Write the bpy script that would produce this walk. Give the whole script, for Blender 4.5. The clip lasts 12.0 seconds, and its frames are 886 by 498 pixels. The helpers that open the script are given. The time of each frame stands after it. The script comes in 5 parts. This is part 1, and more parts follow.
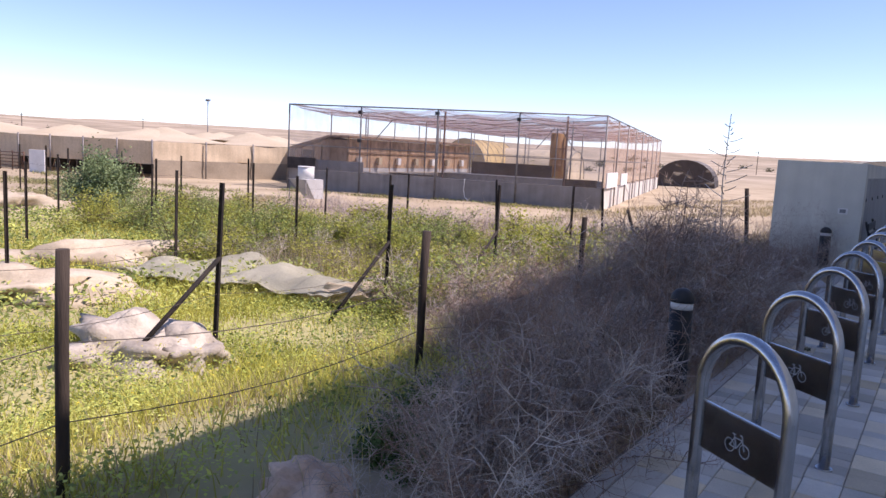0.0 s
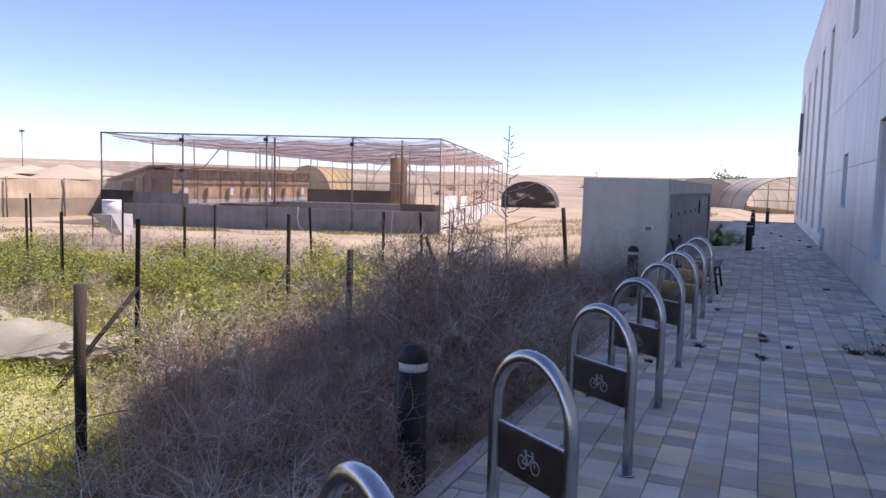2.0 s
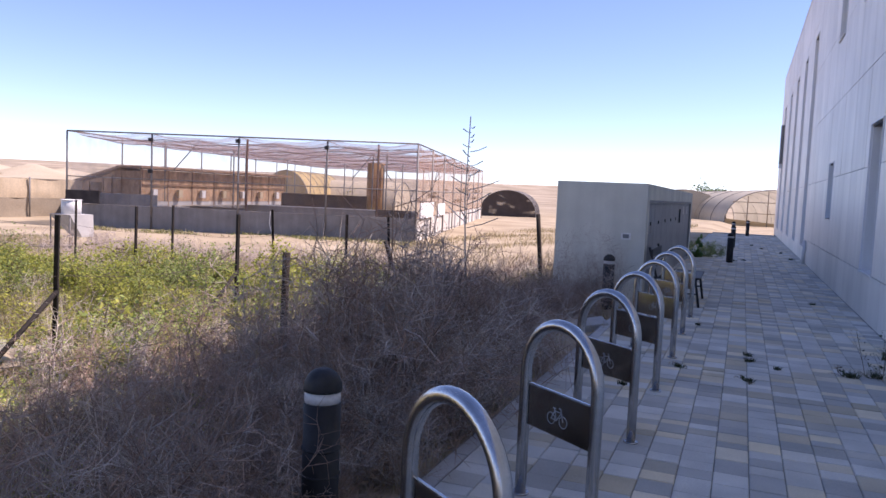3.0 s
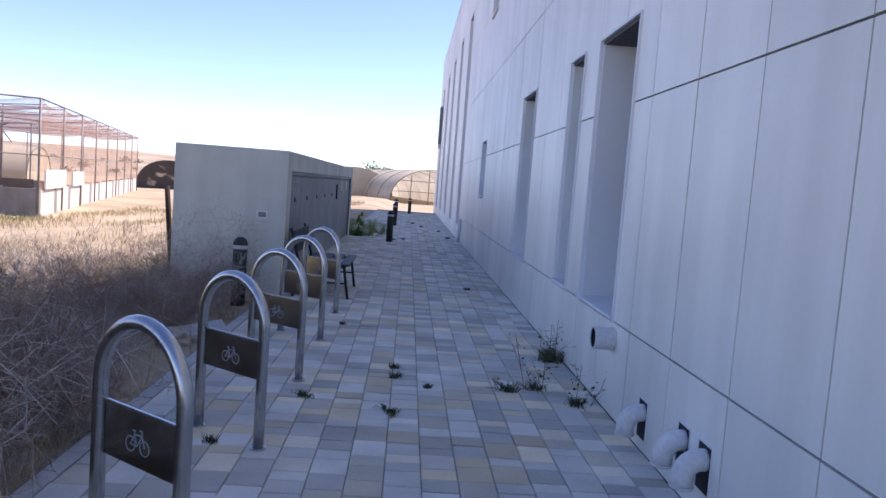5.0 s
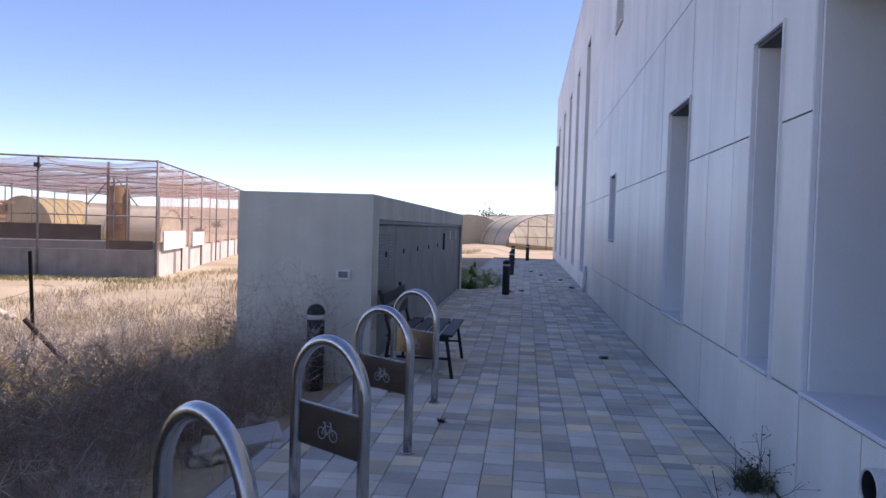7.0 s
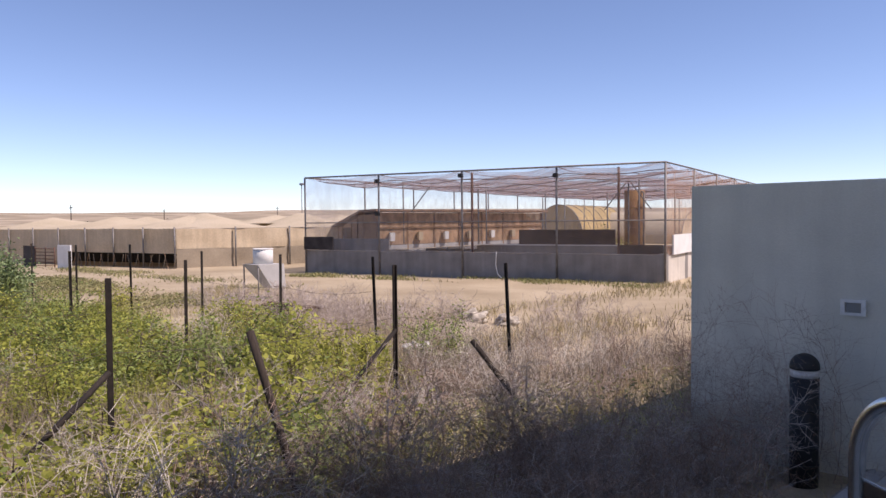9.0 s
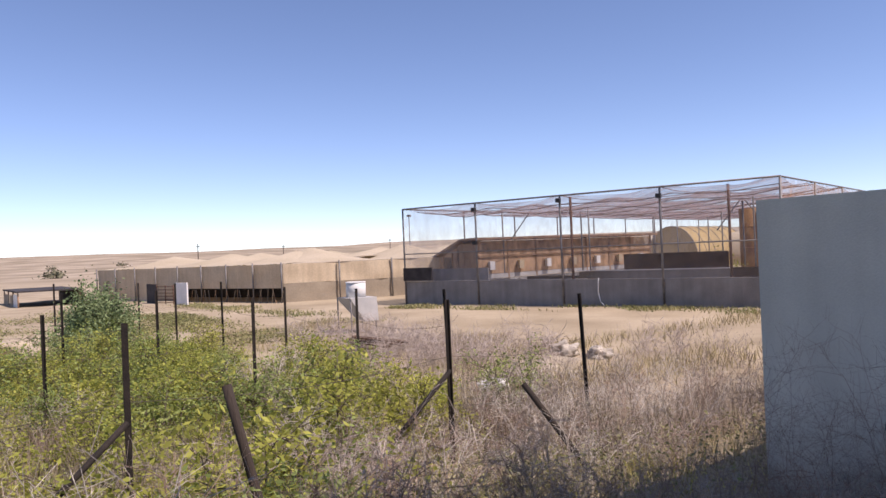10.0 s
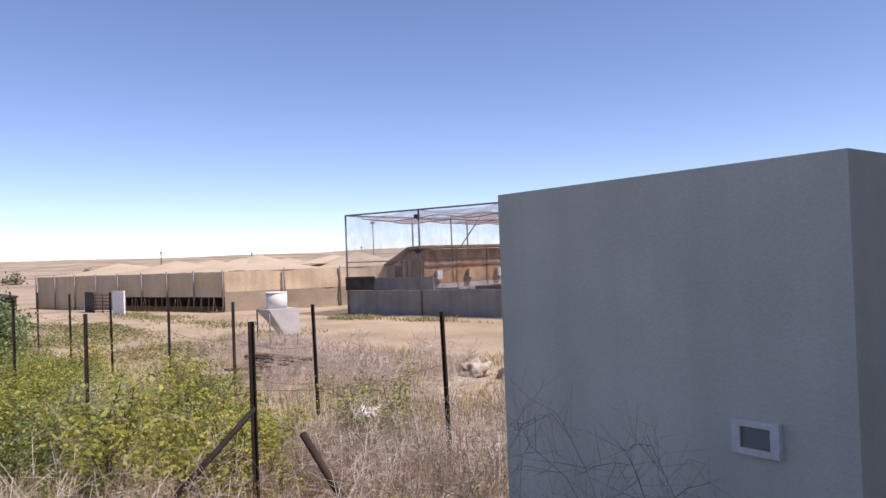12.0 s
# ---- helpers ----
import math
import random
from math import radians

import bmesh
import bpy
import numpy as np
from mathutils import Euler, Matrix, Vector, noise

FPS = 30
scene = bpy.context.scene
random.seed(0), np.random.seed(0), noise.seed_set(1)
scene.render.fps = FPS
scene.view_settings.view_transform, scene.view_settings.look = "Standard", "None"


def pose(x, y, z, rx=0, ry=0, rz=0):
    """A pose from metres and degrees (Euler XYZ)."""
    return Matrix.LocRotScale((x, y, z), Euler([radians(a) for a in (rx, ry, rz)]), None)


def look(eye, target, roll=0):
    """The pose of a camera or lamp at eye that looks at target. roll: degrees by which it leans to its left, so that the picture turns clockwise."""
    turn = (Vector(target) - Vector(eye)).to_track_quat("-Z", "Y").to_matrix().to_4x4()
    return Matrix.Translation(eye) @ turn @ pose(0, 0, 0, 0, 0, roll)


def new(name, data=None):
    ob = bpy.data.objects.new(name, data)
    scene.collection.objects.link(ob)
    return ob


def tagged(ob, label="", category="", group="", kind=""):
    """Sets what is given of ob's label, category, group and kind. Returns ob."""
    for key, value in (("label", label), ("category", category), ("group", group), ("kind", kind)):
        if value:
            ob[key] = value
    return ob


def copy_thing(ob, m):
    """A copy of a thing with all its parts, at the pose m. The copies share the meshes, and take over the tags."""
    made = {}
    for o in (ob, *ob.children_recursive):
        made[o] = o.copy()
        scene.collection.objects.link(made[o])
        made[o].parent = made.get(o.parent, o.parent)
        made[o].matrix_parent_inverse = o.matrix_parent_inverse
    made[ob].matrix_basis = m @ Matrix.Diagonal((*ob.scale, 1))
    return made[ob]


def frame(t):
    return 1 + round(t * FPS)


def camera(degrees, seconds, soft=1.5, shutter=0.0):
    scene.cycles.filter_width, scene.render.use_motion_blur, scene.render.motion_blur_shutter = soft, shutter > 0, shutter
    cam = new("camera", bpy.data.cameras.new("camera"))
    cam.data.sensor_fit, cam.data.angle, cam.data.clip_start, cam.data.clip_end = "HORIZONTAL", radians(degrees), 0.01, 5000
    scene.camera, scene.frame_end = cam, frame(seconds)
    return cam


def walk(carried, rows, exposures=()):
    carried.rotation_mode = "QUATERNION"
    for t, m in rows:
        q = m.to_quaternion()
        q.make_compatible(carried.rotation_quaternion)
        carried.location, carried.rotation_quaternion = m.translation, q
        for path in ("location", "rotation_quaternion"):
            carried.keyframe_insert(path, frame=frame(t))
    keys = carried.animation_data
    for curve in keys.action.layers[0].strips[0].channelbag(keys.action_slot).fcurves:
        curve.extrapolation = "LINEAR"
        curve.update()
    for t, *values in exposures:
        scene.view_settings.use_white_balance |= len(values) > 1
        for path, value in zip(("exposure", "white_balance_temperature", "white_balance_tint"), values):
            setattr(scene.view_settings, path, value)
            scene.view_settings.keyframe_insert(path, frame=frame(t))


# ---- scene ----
cam = camera(61.7, 12.0)
PATH = [
    (0, (0.336, 1.278, 1.667), (-0.775, 2.92, 1.404), 3.1),
    (0.5, (0.444, 1.705, 1.643), (-0.359, 3.525, 1.438), 1.6),
    (1, (0.47, 2.082, 1.64), (-0.349, 3.888, 1.376), -0.4),
    (1.5, (0.483, 2.516, 1.637), (-0.303, 4.342, 1.418), 1.6),
    (2, (0.568, 2.99, 1.669), (-0.219, 4.82, 1.491), 1.5),
    (2.5, (0.509, 3.424, 1.642), (-0.23, 5.277, 1.499), 2.1),
    (3, (0.49, 3.877, 1.57), (-0.252, 5.728, 1.416), 2.5),
    (3.5, (0.457, 4.45, 1.544), (-0.105, 6.366, 1.431), 2.7),
    (5.5, (0.688, 6.652, 1.53), (0.855, 8.637, 1.352), 4.7),
    (6, (0.638, 7.195, 1.572), (0.67, 9.193, 1.512), 5.0),
    (6.5, (0.668, 7.681, 1.52), (0.609, 9.679, 1.455), 4.3),
    (8.3, (0.508, 9.568, 1.573), (-0.462, 11.315, 1.662), -2.8),
    (8.6, (0.449, 9.865, 1.603), (-0.713, 11.49, 1.694), -1.5),
    (9, (0.386, 10.308, 1.584), (-1.041, 11.707, 1.509), -0.5),
    (9.5, (0.313, 10.78, 1.575), (-1.286, 11.979, 1.506), -2.6),
    (10, (0.279, 11.307, 1.592), (-1.344, 12.476, 1.6), -2.4),
    (10.5, (0.217, 11.866, 1.61), (-1.44, 12.985, 1.649), -4.4),
    (11, (0.121, 12.377, 1.614), (-1.46, 13.601, 1.607), -2.9),
    (11.5, (0.084, 12.892, 1.583), (-1.497, 14.116, 1.564), -2.6),
    (12, (0.037, 13.42, 1.571), (-1.548, 14.639, 1.597), -2.1),
]
EXPOSURES = [(0.0, 0.52, 6250, 30), (3.7, 0.66, 6350, 32), (5.3, 0.84, 6250, 28), (6.7, 0.66, 6300, 28), (8.3, 0.14, 6550, 26), (12.0, 0.20, 6450, 26)]
walk(cam, [(t, look(eye, target, roll)) for t, eye, target, roll in PATH], EXPOSURES)

# ---- world, sun, exposure ----
SUN_AZ, SUN_EL = 27.0, 54.0
world = bpy.data.worlds.new("sky")
scene.world = world
world.use_nodes = True
wn = world.node_tree.nodes
sky = wn.new("ShaderNodeTexSky")
sky.sky_type = "NISHITA"
sky.sun_disc = False
sky.sun_elevation = radians(SUN_EL)
sky.sun_rotation = radians(90 - SUN_AZ)
sky.air_density = 0.75
sky.dust_density = 0.05
sky.ozone_density = 2.0
sky.altitude = 1200.0
wn["Background"].inputs["Strength"].default_value = 0.15
world.node_tree.links.new(sky.outputs[0], wn["Background"].inputs["Color"])

sun_data = bpy.data.lights.new("sun", "SUN")
sun_data.energy, sun_data.angle, sun_data.color = 5.0, radians(0.5), (1.0, 0.93, 0.82)
sun = new("sun", sun_data)
_s = Vector((math.cos(radians(SUN_EL)) * math.cos(radians(SUN_AZ)), math.cos(radians(SUN_EL)) * math.sin(radians(SUN_AZ)), math.sin(radians(SUN_EL))))
sun.matrix_world = look(_s * 60, (0, 0, 0))


# ---- materials ----
def surf(name, dark, light, scale=6.0, fine=60.0, rough=0.85, bump=0.25, metal=0.0, vary=0.0, island=False, stretch=(1, 1, 1), trans=0.0, spec=0.3, stain=0.0, grain=0.22):
    """Two-scale procedural surface; vary: how far the value differs from piece to piece."""
    m = bpy.data.materials.new(name)
    m.use_nodes = True
    nt = m.node_tree
    n, ln = nt.nodes, nt.links.new
    b = n["Principled BSDF"]
    geo = n.new("ShaderNodeNewGeometry")
    mp = n.new("ShaderNodeMapping")
    mp.inputs["Scale"].default_value = stretch
    ln(geo.outputs["Position"], mp.inputs["Vector"])
    big, small = n.new("ShaderNodeTexNoise"), n.new("ShaderNodeTexNoise")
    for t, s, d in ((big, scale, 4.0), (small, fine, 3.0)):
        t.inputs["Scale"].default_value, t.inputs["Detail"].default_value = s, d
        ln(mp.outputs[0], t.inputs["Vector"])
    ramp = n.new("ShaderNodeValToRGB")
    ramp.color_ramp.elements[0].position, ramp.color_ramp.elements[1].position = 0.3, 0.7
    ramp.color_ramp.elements[0].color, ramp.color_ramp.elements[1].color = (*dark, 1), (*light, 1)
    ln(big.outputs["Fac"], ramp.inputs[0])
    hsv = n.new("ShaderNodeHueSaturation")
    ln(ramp.outputs[0], hsv.inputs["Color"])
    val = n.new("ShaderNodeMapRange")
    val.inputs["To Min"].default_value, val.inputs["To Max"].default_value = 1 - grain, 1 + grain
    ln(small.outputs["Fac"], val.inputs["Value"])
    out = val.outputs[0]
    if vary:
        rnd = geo.outputs["Random Per Island"] if island else n.new("ShaderNodeObjectInfo").outputs["Random"]
        mr = n.new("ShaderNodeMapRange")
        mr.inputs["To Min"].default_value, mr.inputs["To Max"].default_value = 1 - vary, 1 + vary
        ln(rnd, mr.inputs["Value"])
        mul = n.new("ShaderNodeMath")
        mul.operation = "MULTIPLY"
        ln(out, mul.inputs[0]), ln(mr.outputs[0], mul.inputs[1])
        out = mul.outputs[0]
    if stain:
        streak, mp2 = n.new("ShaderNodeTexNoise"), n.new("ShaderNodeMapping")
        mp2.inputs["Scale"].default_value = (2.2, 2.2, 0.18)
        ln(geo.outputs["Position"], mp2.inputs["Vector"])
        ln(mp2.outputs[0], streak.inputs["Vector"])
        streak.inputs["Scale"].default_value, streak.inputs["Detail"].default_value = 1.6, 5.0
        sr = n.new("ShaderNodeMapRange")
        sr.inputs["From Min"].default_value, sr.inputs["From Max"].default_value = 0.35, 0.7
        sr.inputs["To Min"].default_value, sr.inputs["To Max"].default_value = 1 + stain * 0.4, 1 - stain
        ln(streak.outputs["Fac"], sr.inputs["Value"])
        mul = n.new("ShaderNodeMath")
        mul.operation = "MULTIPLY"
        ln(out, mul.inputs[0]), ln(sr.outputs[0], mul.inputs[1])
        out = mul.outputs[0]
    ln(out, hsv.inputs["Value"])
    ln(hsv.outputs[0], b.inputs["Base Color"])
    b.inputs["Roughness"].default_value, b.inputs["Metallic"].default_value = rough, metal
    b.inputs["Specular IOR Level"].default_value = spec
    if bump:
        bp = n.new("ShaderNodeBump")
        bp.inputs["Strength"].default_value, bp.inputs["Distance"].default_value = bump, 0.01
        ln(small.outputs["Fac"], bp.inputs["Height"])
        ln(bp.outputs[0], b.inputs["Normal"])
    if trans:
        tr, mix = n.new("ShaderNodeBsdfTranslucent"), n.new("ShaderNodeMixShader")
        ln(hsv.outputs[0], tr.inputs["Color"])
        mix.inputs[0].default_value = trans
        ln(b.outputs[0], mix.inputs[1]), ln(tr.outputs[0], mix.inputs[2])
        ln(mix.outputs[0], n["Material Output"].inputs["Surface"])
    return m


def net(name, color, cover, fine=2.0):
    """Open netting: part fibre, part hole, with uneven folds."""
    m = surf(name, color, tuple(min(1, c * 1.3) for c in color), scale=0.6, fine=fine, rough=0.9, bump=0.0, trans=0.35)
    nt = m.node_tree
    n, ln = nt.nodes, nt.links.new
    out = n["Material Output"]
    solid = out.inputs["Surface"].links[0].from_socket
    clear, mix = n.new("ShaderNodeBsdfTransparent"), n.new("ShaderNodeMixShader")
    tex, mr = n.new("ShaderNodeTexNoise"), n.new("ShaderNodeMapRange")
    mp, geo = n.new("ShaderNodeMapping"), n.new("ShaderNodeNewGeometry")
    mp.inputs["Scale"].default_value = (0.25, 1.6, 1.0)
    ln(geo.outputs["Position"], mp.inputs["Vector"]), ln(mp.outputs[0], tex.inputs["Vector"])
    tex.inputs["Scale"].default_value = 1.3
    mr.inputs["To Min"].default_value, mr.inputs["To Max"].default_value = cover * 0.55, cover * 1.45
    mr.inputs["From Min"].default_value, mr.inputs["From Max"].default_value = 0.3, 0.7
    ln(tex.outputs["Fac"], mr.inputs["Value"]), ln(mr.outputs[0], mix.inputs[0])
    ln(clear.outputs[0], mix.inputs[1]), ln(solid, mix.inputs[2])
    ln(mix.outputs[0], out.inputs["Surface"])
    return m


M_PANEL = surf("fibre_cement_panel", (0.80, 0.755, 0.665), (0.97, 0.92, 0.82), 0.6, 26, 0.45, 0.03, vary=0.045, spec=0.5, stain=0.08, grain=0.03)
M_JOINT = surf("dark_joint_backing", (0.10, 0.10, 0.105), (0.14, 0.14, 0.145), 4, 40, 0.9)
M_TRIM = surf("white_window_trim", (0.72, 0.72, 0.72), (0.78, 0.78, 0.77), 3, 60, 0.5, 0.03, grain=0.03)
M_REVEAL = surf("painted_reveal", (0.74, 0.74, 0.72), (0.81, 0.80, 0.775), 1.5, 40, 0.6, 0.03, grain=0.03)
M_PLASTER = surf("grey_plaster", (0.57, 0.56, 0.49), (0.72, 0.70, 0.61), 1.2, 90, 0.92, 0.25, stain=0.10, grain=0.09)
M_DOOR = surf("grey_painted_steel", (0.21, 0.215, 0.215), (0.28, 0.285, 0.285), 2.0, 70, 0.5, 0.04, vary=0.04, stain=0.12, grain=0.05)
M_BLACK = surf("black_painted_steel", (0.018, 0.018, 0.02), (0.035, 0.034, 0.034), 6, 60, 0.55, 0.1)
M_STEEL = surf("brushed_stainless_steel", (0.43, 0.43, 0.435), (0.56, 0.555, 0.55), 14, 160, 0.23, 0.06, metal=1.0)
M_SHEET = surf("polished_stainless_sheet", (0.46, 0.46, 0.45), (0.55, 0.55, 0.54), 9, 120, 0.12, 0.015, metal=1.0)
M_MARK = surf("etched_pale_mark", (0.30, 0.30, 0.29), (0.40, 0.40, 0.385), 20, 90, 0.7, 0.0)
M_PAVER = surf("concrete_paver", (0.50, 0.47, 0.40), (0.67, 0.625, 0.53), 2.2, 130, 0.9, 0.35, vary=0.27)
M_PAVER_I = surf("concrete_paver_rest", (0.50, 0.47, 0.40), (0.67, 0.625, 0.53), 2.2, 130, 0.9, 0.35, vary=0.27, island=True)
for _m, _isl in ((M_PAVER, False), (M_PAVER_I, True)):
    _n, _l = _m.node_tree.nodes, _m.node_tree.links
    _b = _n["Principled BSDF"]
    _src = _b.inputs["Base Color"].links[0].from_socket
    _wn, _mix, _r = _n.new("ShaderNodeTexWhiteNoise"), _n.new("ShaderNodeMixRGB"), _n.new("ShaderNodeValToRGB")
    _wn.noise_dimensions = "1D"
    _o = _n.new("ShaderNodeNewGeometry").outputs["Random Per Island"] if _isl else _n.new("ShaderNodeObjectInfo").outputs["Random"]
    _l.new(_o, _wn.inputs["W"])
    _e = _r.color_ramp.elements
    _e[0].color, _e[1].color = (0.94, 0.98, 1.05, 1), (1.12, 1.04, 0.87, 1)
    _e[0].position, _e[1].position = 0.55, 0.98
    _mix.blend_type = "MULTIPLY"
    _mix.inputs[0].default_value = 1.0
    _l.new(_wn.outputs["Value"], _r.inputs[0])
    _l.new(_src, _mix.inputs[1]), _l.new(_r.outputs[0], _mix.inputs[2])
    _l.new(_mix.outputs[0], _b.inputs["Base Color"])
M_BED = surf("sand_joint_bed", (0.18, 0.165, 0.15), (0.30, 0.275, 0.24), 8, 120, 0.98, 0.4)
M_KERB = surf("concrete_kerb", (0.40, 0.395, 0.385), (0.50, 0.49, 0.475), 3, 100, 0.92, 0.3, vary=0.08)
M_PVC = surf("pale_pvc", (0.60, 0.59, 0.58), (0.68, 0.67, 0.65), 4, 60, 0.45, 0.05)
# Near-black colour that stands for the shade in pipes and wall openings.
M_HOLE = surf("hole_shade_colour", (0.02, 0.02, 0.02), (0.04, 0.04, 0.04), 6, 40, 0.9)
M_POST = surf("dark_rusted_steel_post", (0.012, 0.010, 0.009), (0.032, 0.024, 0.02), 9, 80, 0.8, 0.4, vary=0.2)
M_WOODPOST = surf("weathered_wood_post", (0.022, 0.017, 0.014), (0.06, 0.045, 0.035), 6, 70, 0.92, 0.7, stretch=(1, 1, 0.15), vary=0.2)
M_WIRE = surf("rusty_wire", (0.10, 0.08, 0.06), (0.20, 0.17, 0.14), 20, 80, 0.6, 0.0, metal=0.6)
M_DRY = surf("dry_grey_twig", (0.30, 0.245, 0.215), (0.50, 0.43, 0.375), 5, 60, 0.95, 0.0, vary=0.25)
M_DRY2 = surf("dry_brown_twig", (0.215, 0.145, 0.112), (0.39, 0.28, 0.222), 5, 60, 0.95, 0.0, vary=0.25)
M_PALETWIG = surf("bleached_grey_twig", (0.40, 0.35, 0.30), (0.60, 0.54, 0.47), 6, 60, 0.95, 0.0, vary=0.2)
M_STRAW = surf("pale_straw_stem", (0.42, 0.36, 0.26), (0.58, 0.51, 0.38), 6, 60, 0.9, 0.0, vary=0.15)
M_GRASS = surf("yellow_green_grass", (0.40, 0.41, 0.07), (0.63, 0.58, 0.15), 0.5, 9, 0.75, 0.0, vary=0.35, island=True, trans=0.5)
M_LEMON = surf("lemon_green_weed", (0.38, 0.45, 0.08), (0.62, 0.62, 0.19), 0.6, 9, 0.75, 0.0, vary=0.3, island=True, trans=0.35)
M_WEED = surf("green_weed_leaf", (0.16, 0.22, 0.06), (0.34, 0.39, 0.12), 0.7, 9, 0.7, 0.0, vary=0.35, island=True, trans=0.35)
M_DRYGRASS = surf("dry_grass", (0.34, 0.28, 0.15), (0.52, 0.44, 0.26), 0.6, 9, 0.85, 0.0, vary=0.3, island=True, trans=0.3)
M_DRYSTALK = surf("dry_stalk", (0.25, 0.20, 0.145), (0.42, 0.35, 0.26), 0.6, 9, 0.9, 0.0, vary=0.3, island=True, trans=0.15)
M_FOOT = surf("dull_olive_growth", (0.20, 0.21, 0.08), (0.38, 0.34, 0.17), 0.6, 9, 0.85, 0.0, vary=0.3, island=True, trans=0.3)
M_LEAF = surf("olive_yellow_leaf", (0.27, 0.305, 0.055), (0.50, 0.48, 0.11), 0.9, 8, 0.7, 0.0, vary=0.35, island=True, trans=0.5)
M_LEAF_D = surf("deep_green_leaf", (0.06, 0.115, 0.03), (0.14, 0.21, 0.06), 0.9, 8, 0.65, 0.0, vary=0.35, island=True, trans=0.3)
M_LEAF_G = surf("dusty_grey_green_leaf", (0.12, 0.18, 0.075), (0.27, 0.33, 0.16), 0.9, 8, 0.8, 0.0, vary=0.4, island=True, trans=0.25)
M_PAVEWEED = surf("dusty_dark_weed", (0.045, 0.055, 0.03), (0.10, 0.115, 0.06), 3, 20, 0.75, 0.0, vary=0.3, island=True, trans=0.2)
M_SCRUB = surf("dusty_far_scrub", (0.10, 0.095, 0.06), (0.19, 0.18, 0.11), 0.5, 4, 0.9, 0.0, vary=0.3, island=True)
M_YELLOW = surf("yellow_flower", (0.62, 0.50, 0.04), (0.75, 0.62, 0.08), 2, 20, 0.7, 0.0, vary=0.15, island=True, trans=0.3)
M_BRANCH = surf("shrub_branch", (0.09, 0.07, 0.05), (0.17, 0.135, 0.10), 6, 60, 0.95, 0.2)
M_ROCK = surf("pale_limestone", (0.27, 0.235, 0.19), (0.54, 0.48, 0.40), 3.2, 26, 0.95, 0.9, vary=0.12)
M_SANDSTONE = surf("pinkish_sandstone", (0.46, 0.31, 0.21), (0.66, 0.49, 0.36), 4.0, 40, 0.95, 0.8)
M_EARTH = surf("pale_earth_mound", (0.32, 0.26, 0.18), (0.52, 0.44, 0.33), 1.6, 24, 0.97, 0.6, vary=0.08)
M_CLOTH = surf("weathered_white_sheeting", (0.50, 0.48, 0.38), (0.66, 0.63, 0.51), 1.3, 30, 0.85, 0.3, trans=0.15)
# Two tones of one block wall: shaded front first, then the sunlit side.
M_BLOCK = surf("grey_block_wall", (0.22, 0.205, 0.195), (0.30, 0.285, 0.27), 1.2, 30, 0.95, 0.4, stain=0.15)
M_BLOCK_SUNLIT = surf("sunlit_block_wall", (0.50, 0.46, 0.40), (0.64, 0.59, 0.52), 1.2, 30, 0.95, 0.3, stain=0.12)
M_WHITE = surf("white_painted_board", (0.66, 0.65, 0.62), (0.78, 0.77, 0.74), 2, 40, 0.6, 0.1)
M_DARK = surf("dark_cloth_and_shade", (0.035, 0.031, 0.031), (0.075, 0.066, 0.064), 2, 40, 0.9, 0.3)
M_BROWN = surf("brown_wood_boards", (0.23, 0.14, 0.085), (0.38, 0.25, 0.155), 2, 40, 0.9, 0.4, vary=0.2)
M_BROWN_D = surf("dark_brown_boards_and_shade", (0.06, 0.035, 0.022), (0.11, 0.065, 0.04), 2, 40, 0.9, 0.4)
M_ROOF = surf("rusty_brown_roof", (0.20, 0.12, 0.075), (0.32, 0.21, 0.14), 1.5, 30, 0.85, 0.3)
M_TANSCREEN = net("brown_mesh_screen", (0.58, 0.40, 0.255), 0.80)
M_PIPE = surf("galvanised_pipe", (0.15, 0.14, 0.135), (0.25, 0.235, 0.22), 5, 60, 0.6, 0.1, metal=0.3)
M_RUST = surf("red_brown_steel", (0.09, 0.045, 0.03), (0.17, 0.09, 0.06), 5, 60, 0.75, 0.2)
M_NETROOF = net("pinkish_grey_roof_net", (0.33, 0.26, 0.26), 0.46)
M_NETSIDE = net("fine_side_net", (0.46, 0.42, 0.39), 0.17)
M_NETSUN = net("tan_side_net", (0.44, 0.28, 0.19), 0.36)
M_DARKNET = net("dark_grey_tunnel_net", (0.11, 0.09, 0.08), 1.25)
M_TAN = surf("tan_shade_net_wall", (0.58, 0.46, 0.31), (0.70, 0.57, 0.40), 0.6, 12, 0.95, 0.2, trans=0.15, stain=0.12)
M_TAN_L = surf("pale_tan_net_roof", (0.50, 0.41, 0.28), (0.60, 0.50, 0.36), 0.4, 10, 0.95, 0.2, trans=0.15)
M_TAN_D = surf("dark_tan", (0.27, 0.22, 0.16), (0.36, 0.30, 0.22), 0.7, 12, 0.95, 0.3)
M_FILM = surf("dusty_tunnel_film", (0.52, 0.47, 0.37), (0.66, 0.60, 0.49), 0.35, 8, 0.6, 0.1, trans=0.35)
M_OCHRE = surf("ochre_tunnel_film", (0.42, 0.29, 0.11), (0.55, 0.40, 0.18), 0.5, 8, 0.7, 0.1, trans=0.2)
M_TANK = surf("rusted_ochre_tank", (0.24, 0.11, 0.04), (0.46, 0.27, 0.11), 0.9, 20, 0.7, 0.2, stain=0.2)
M_GLASS = bpy.data.materials.new("window_glass")
M_GLASS.use_nodes = True
_g = M_GLASS.node_tree.nodes["Principled BSDF"]
_g.inputs["Base Color"].default_value = (0.85, 0.9, 0.92, 1)
_g.inputs["Roughness"].default_value, _g.inputs["Transmission Weight"].default_value = 0.02, 0.9


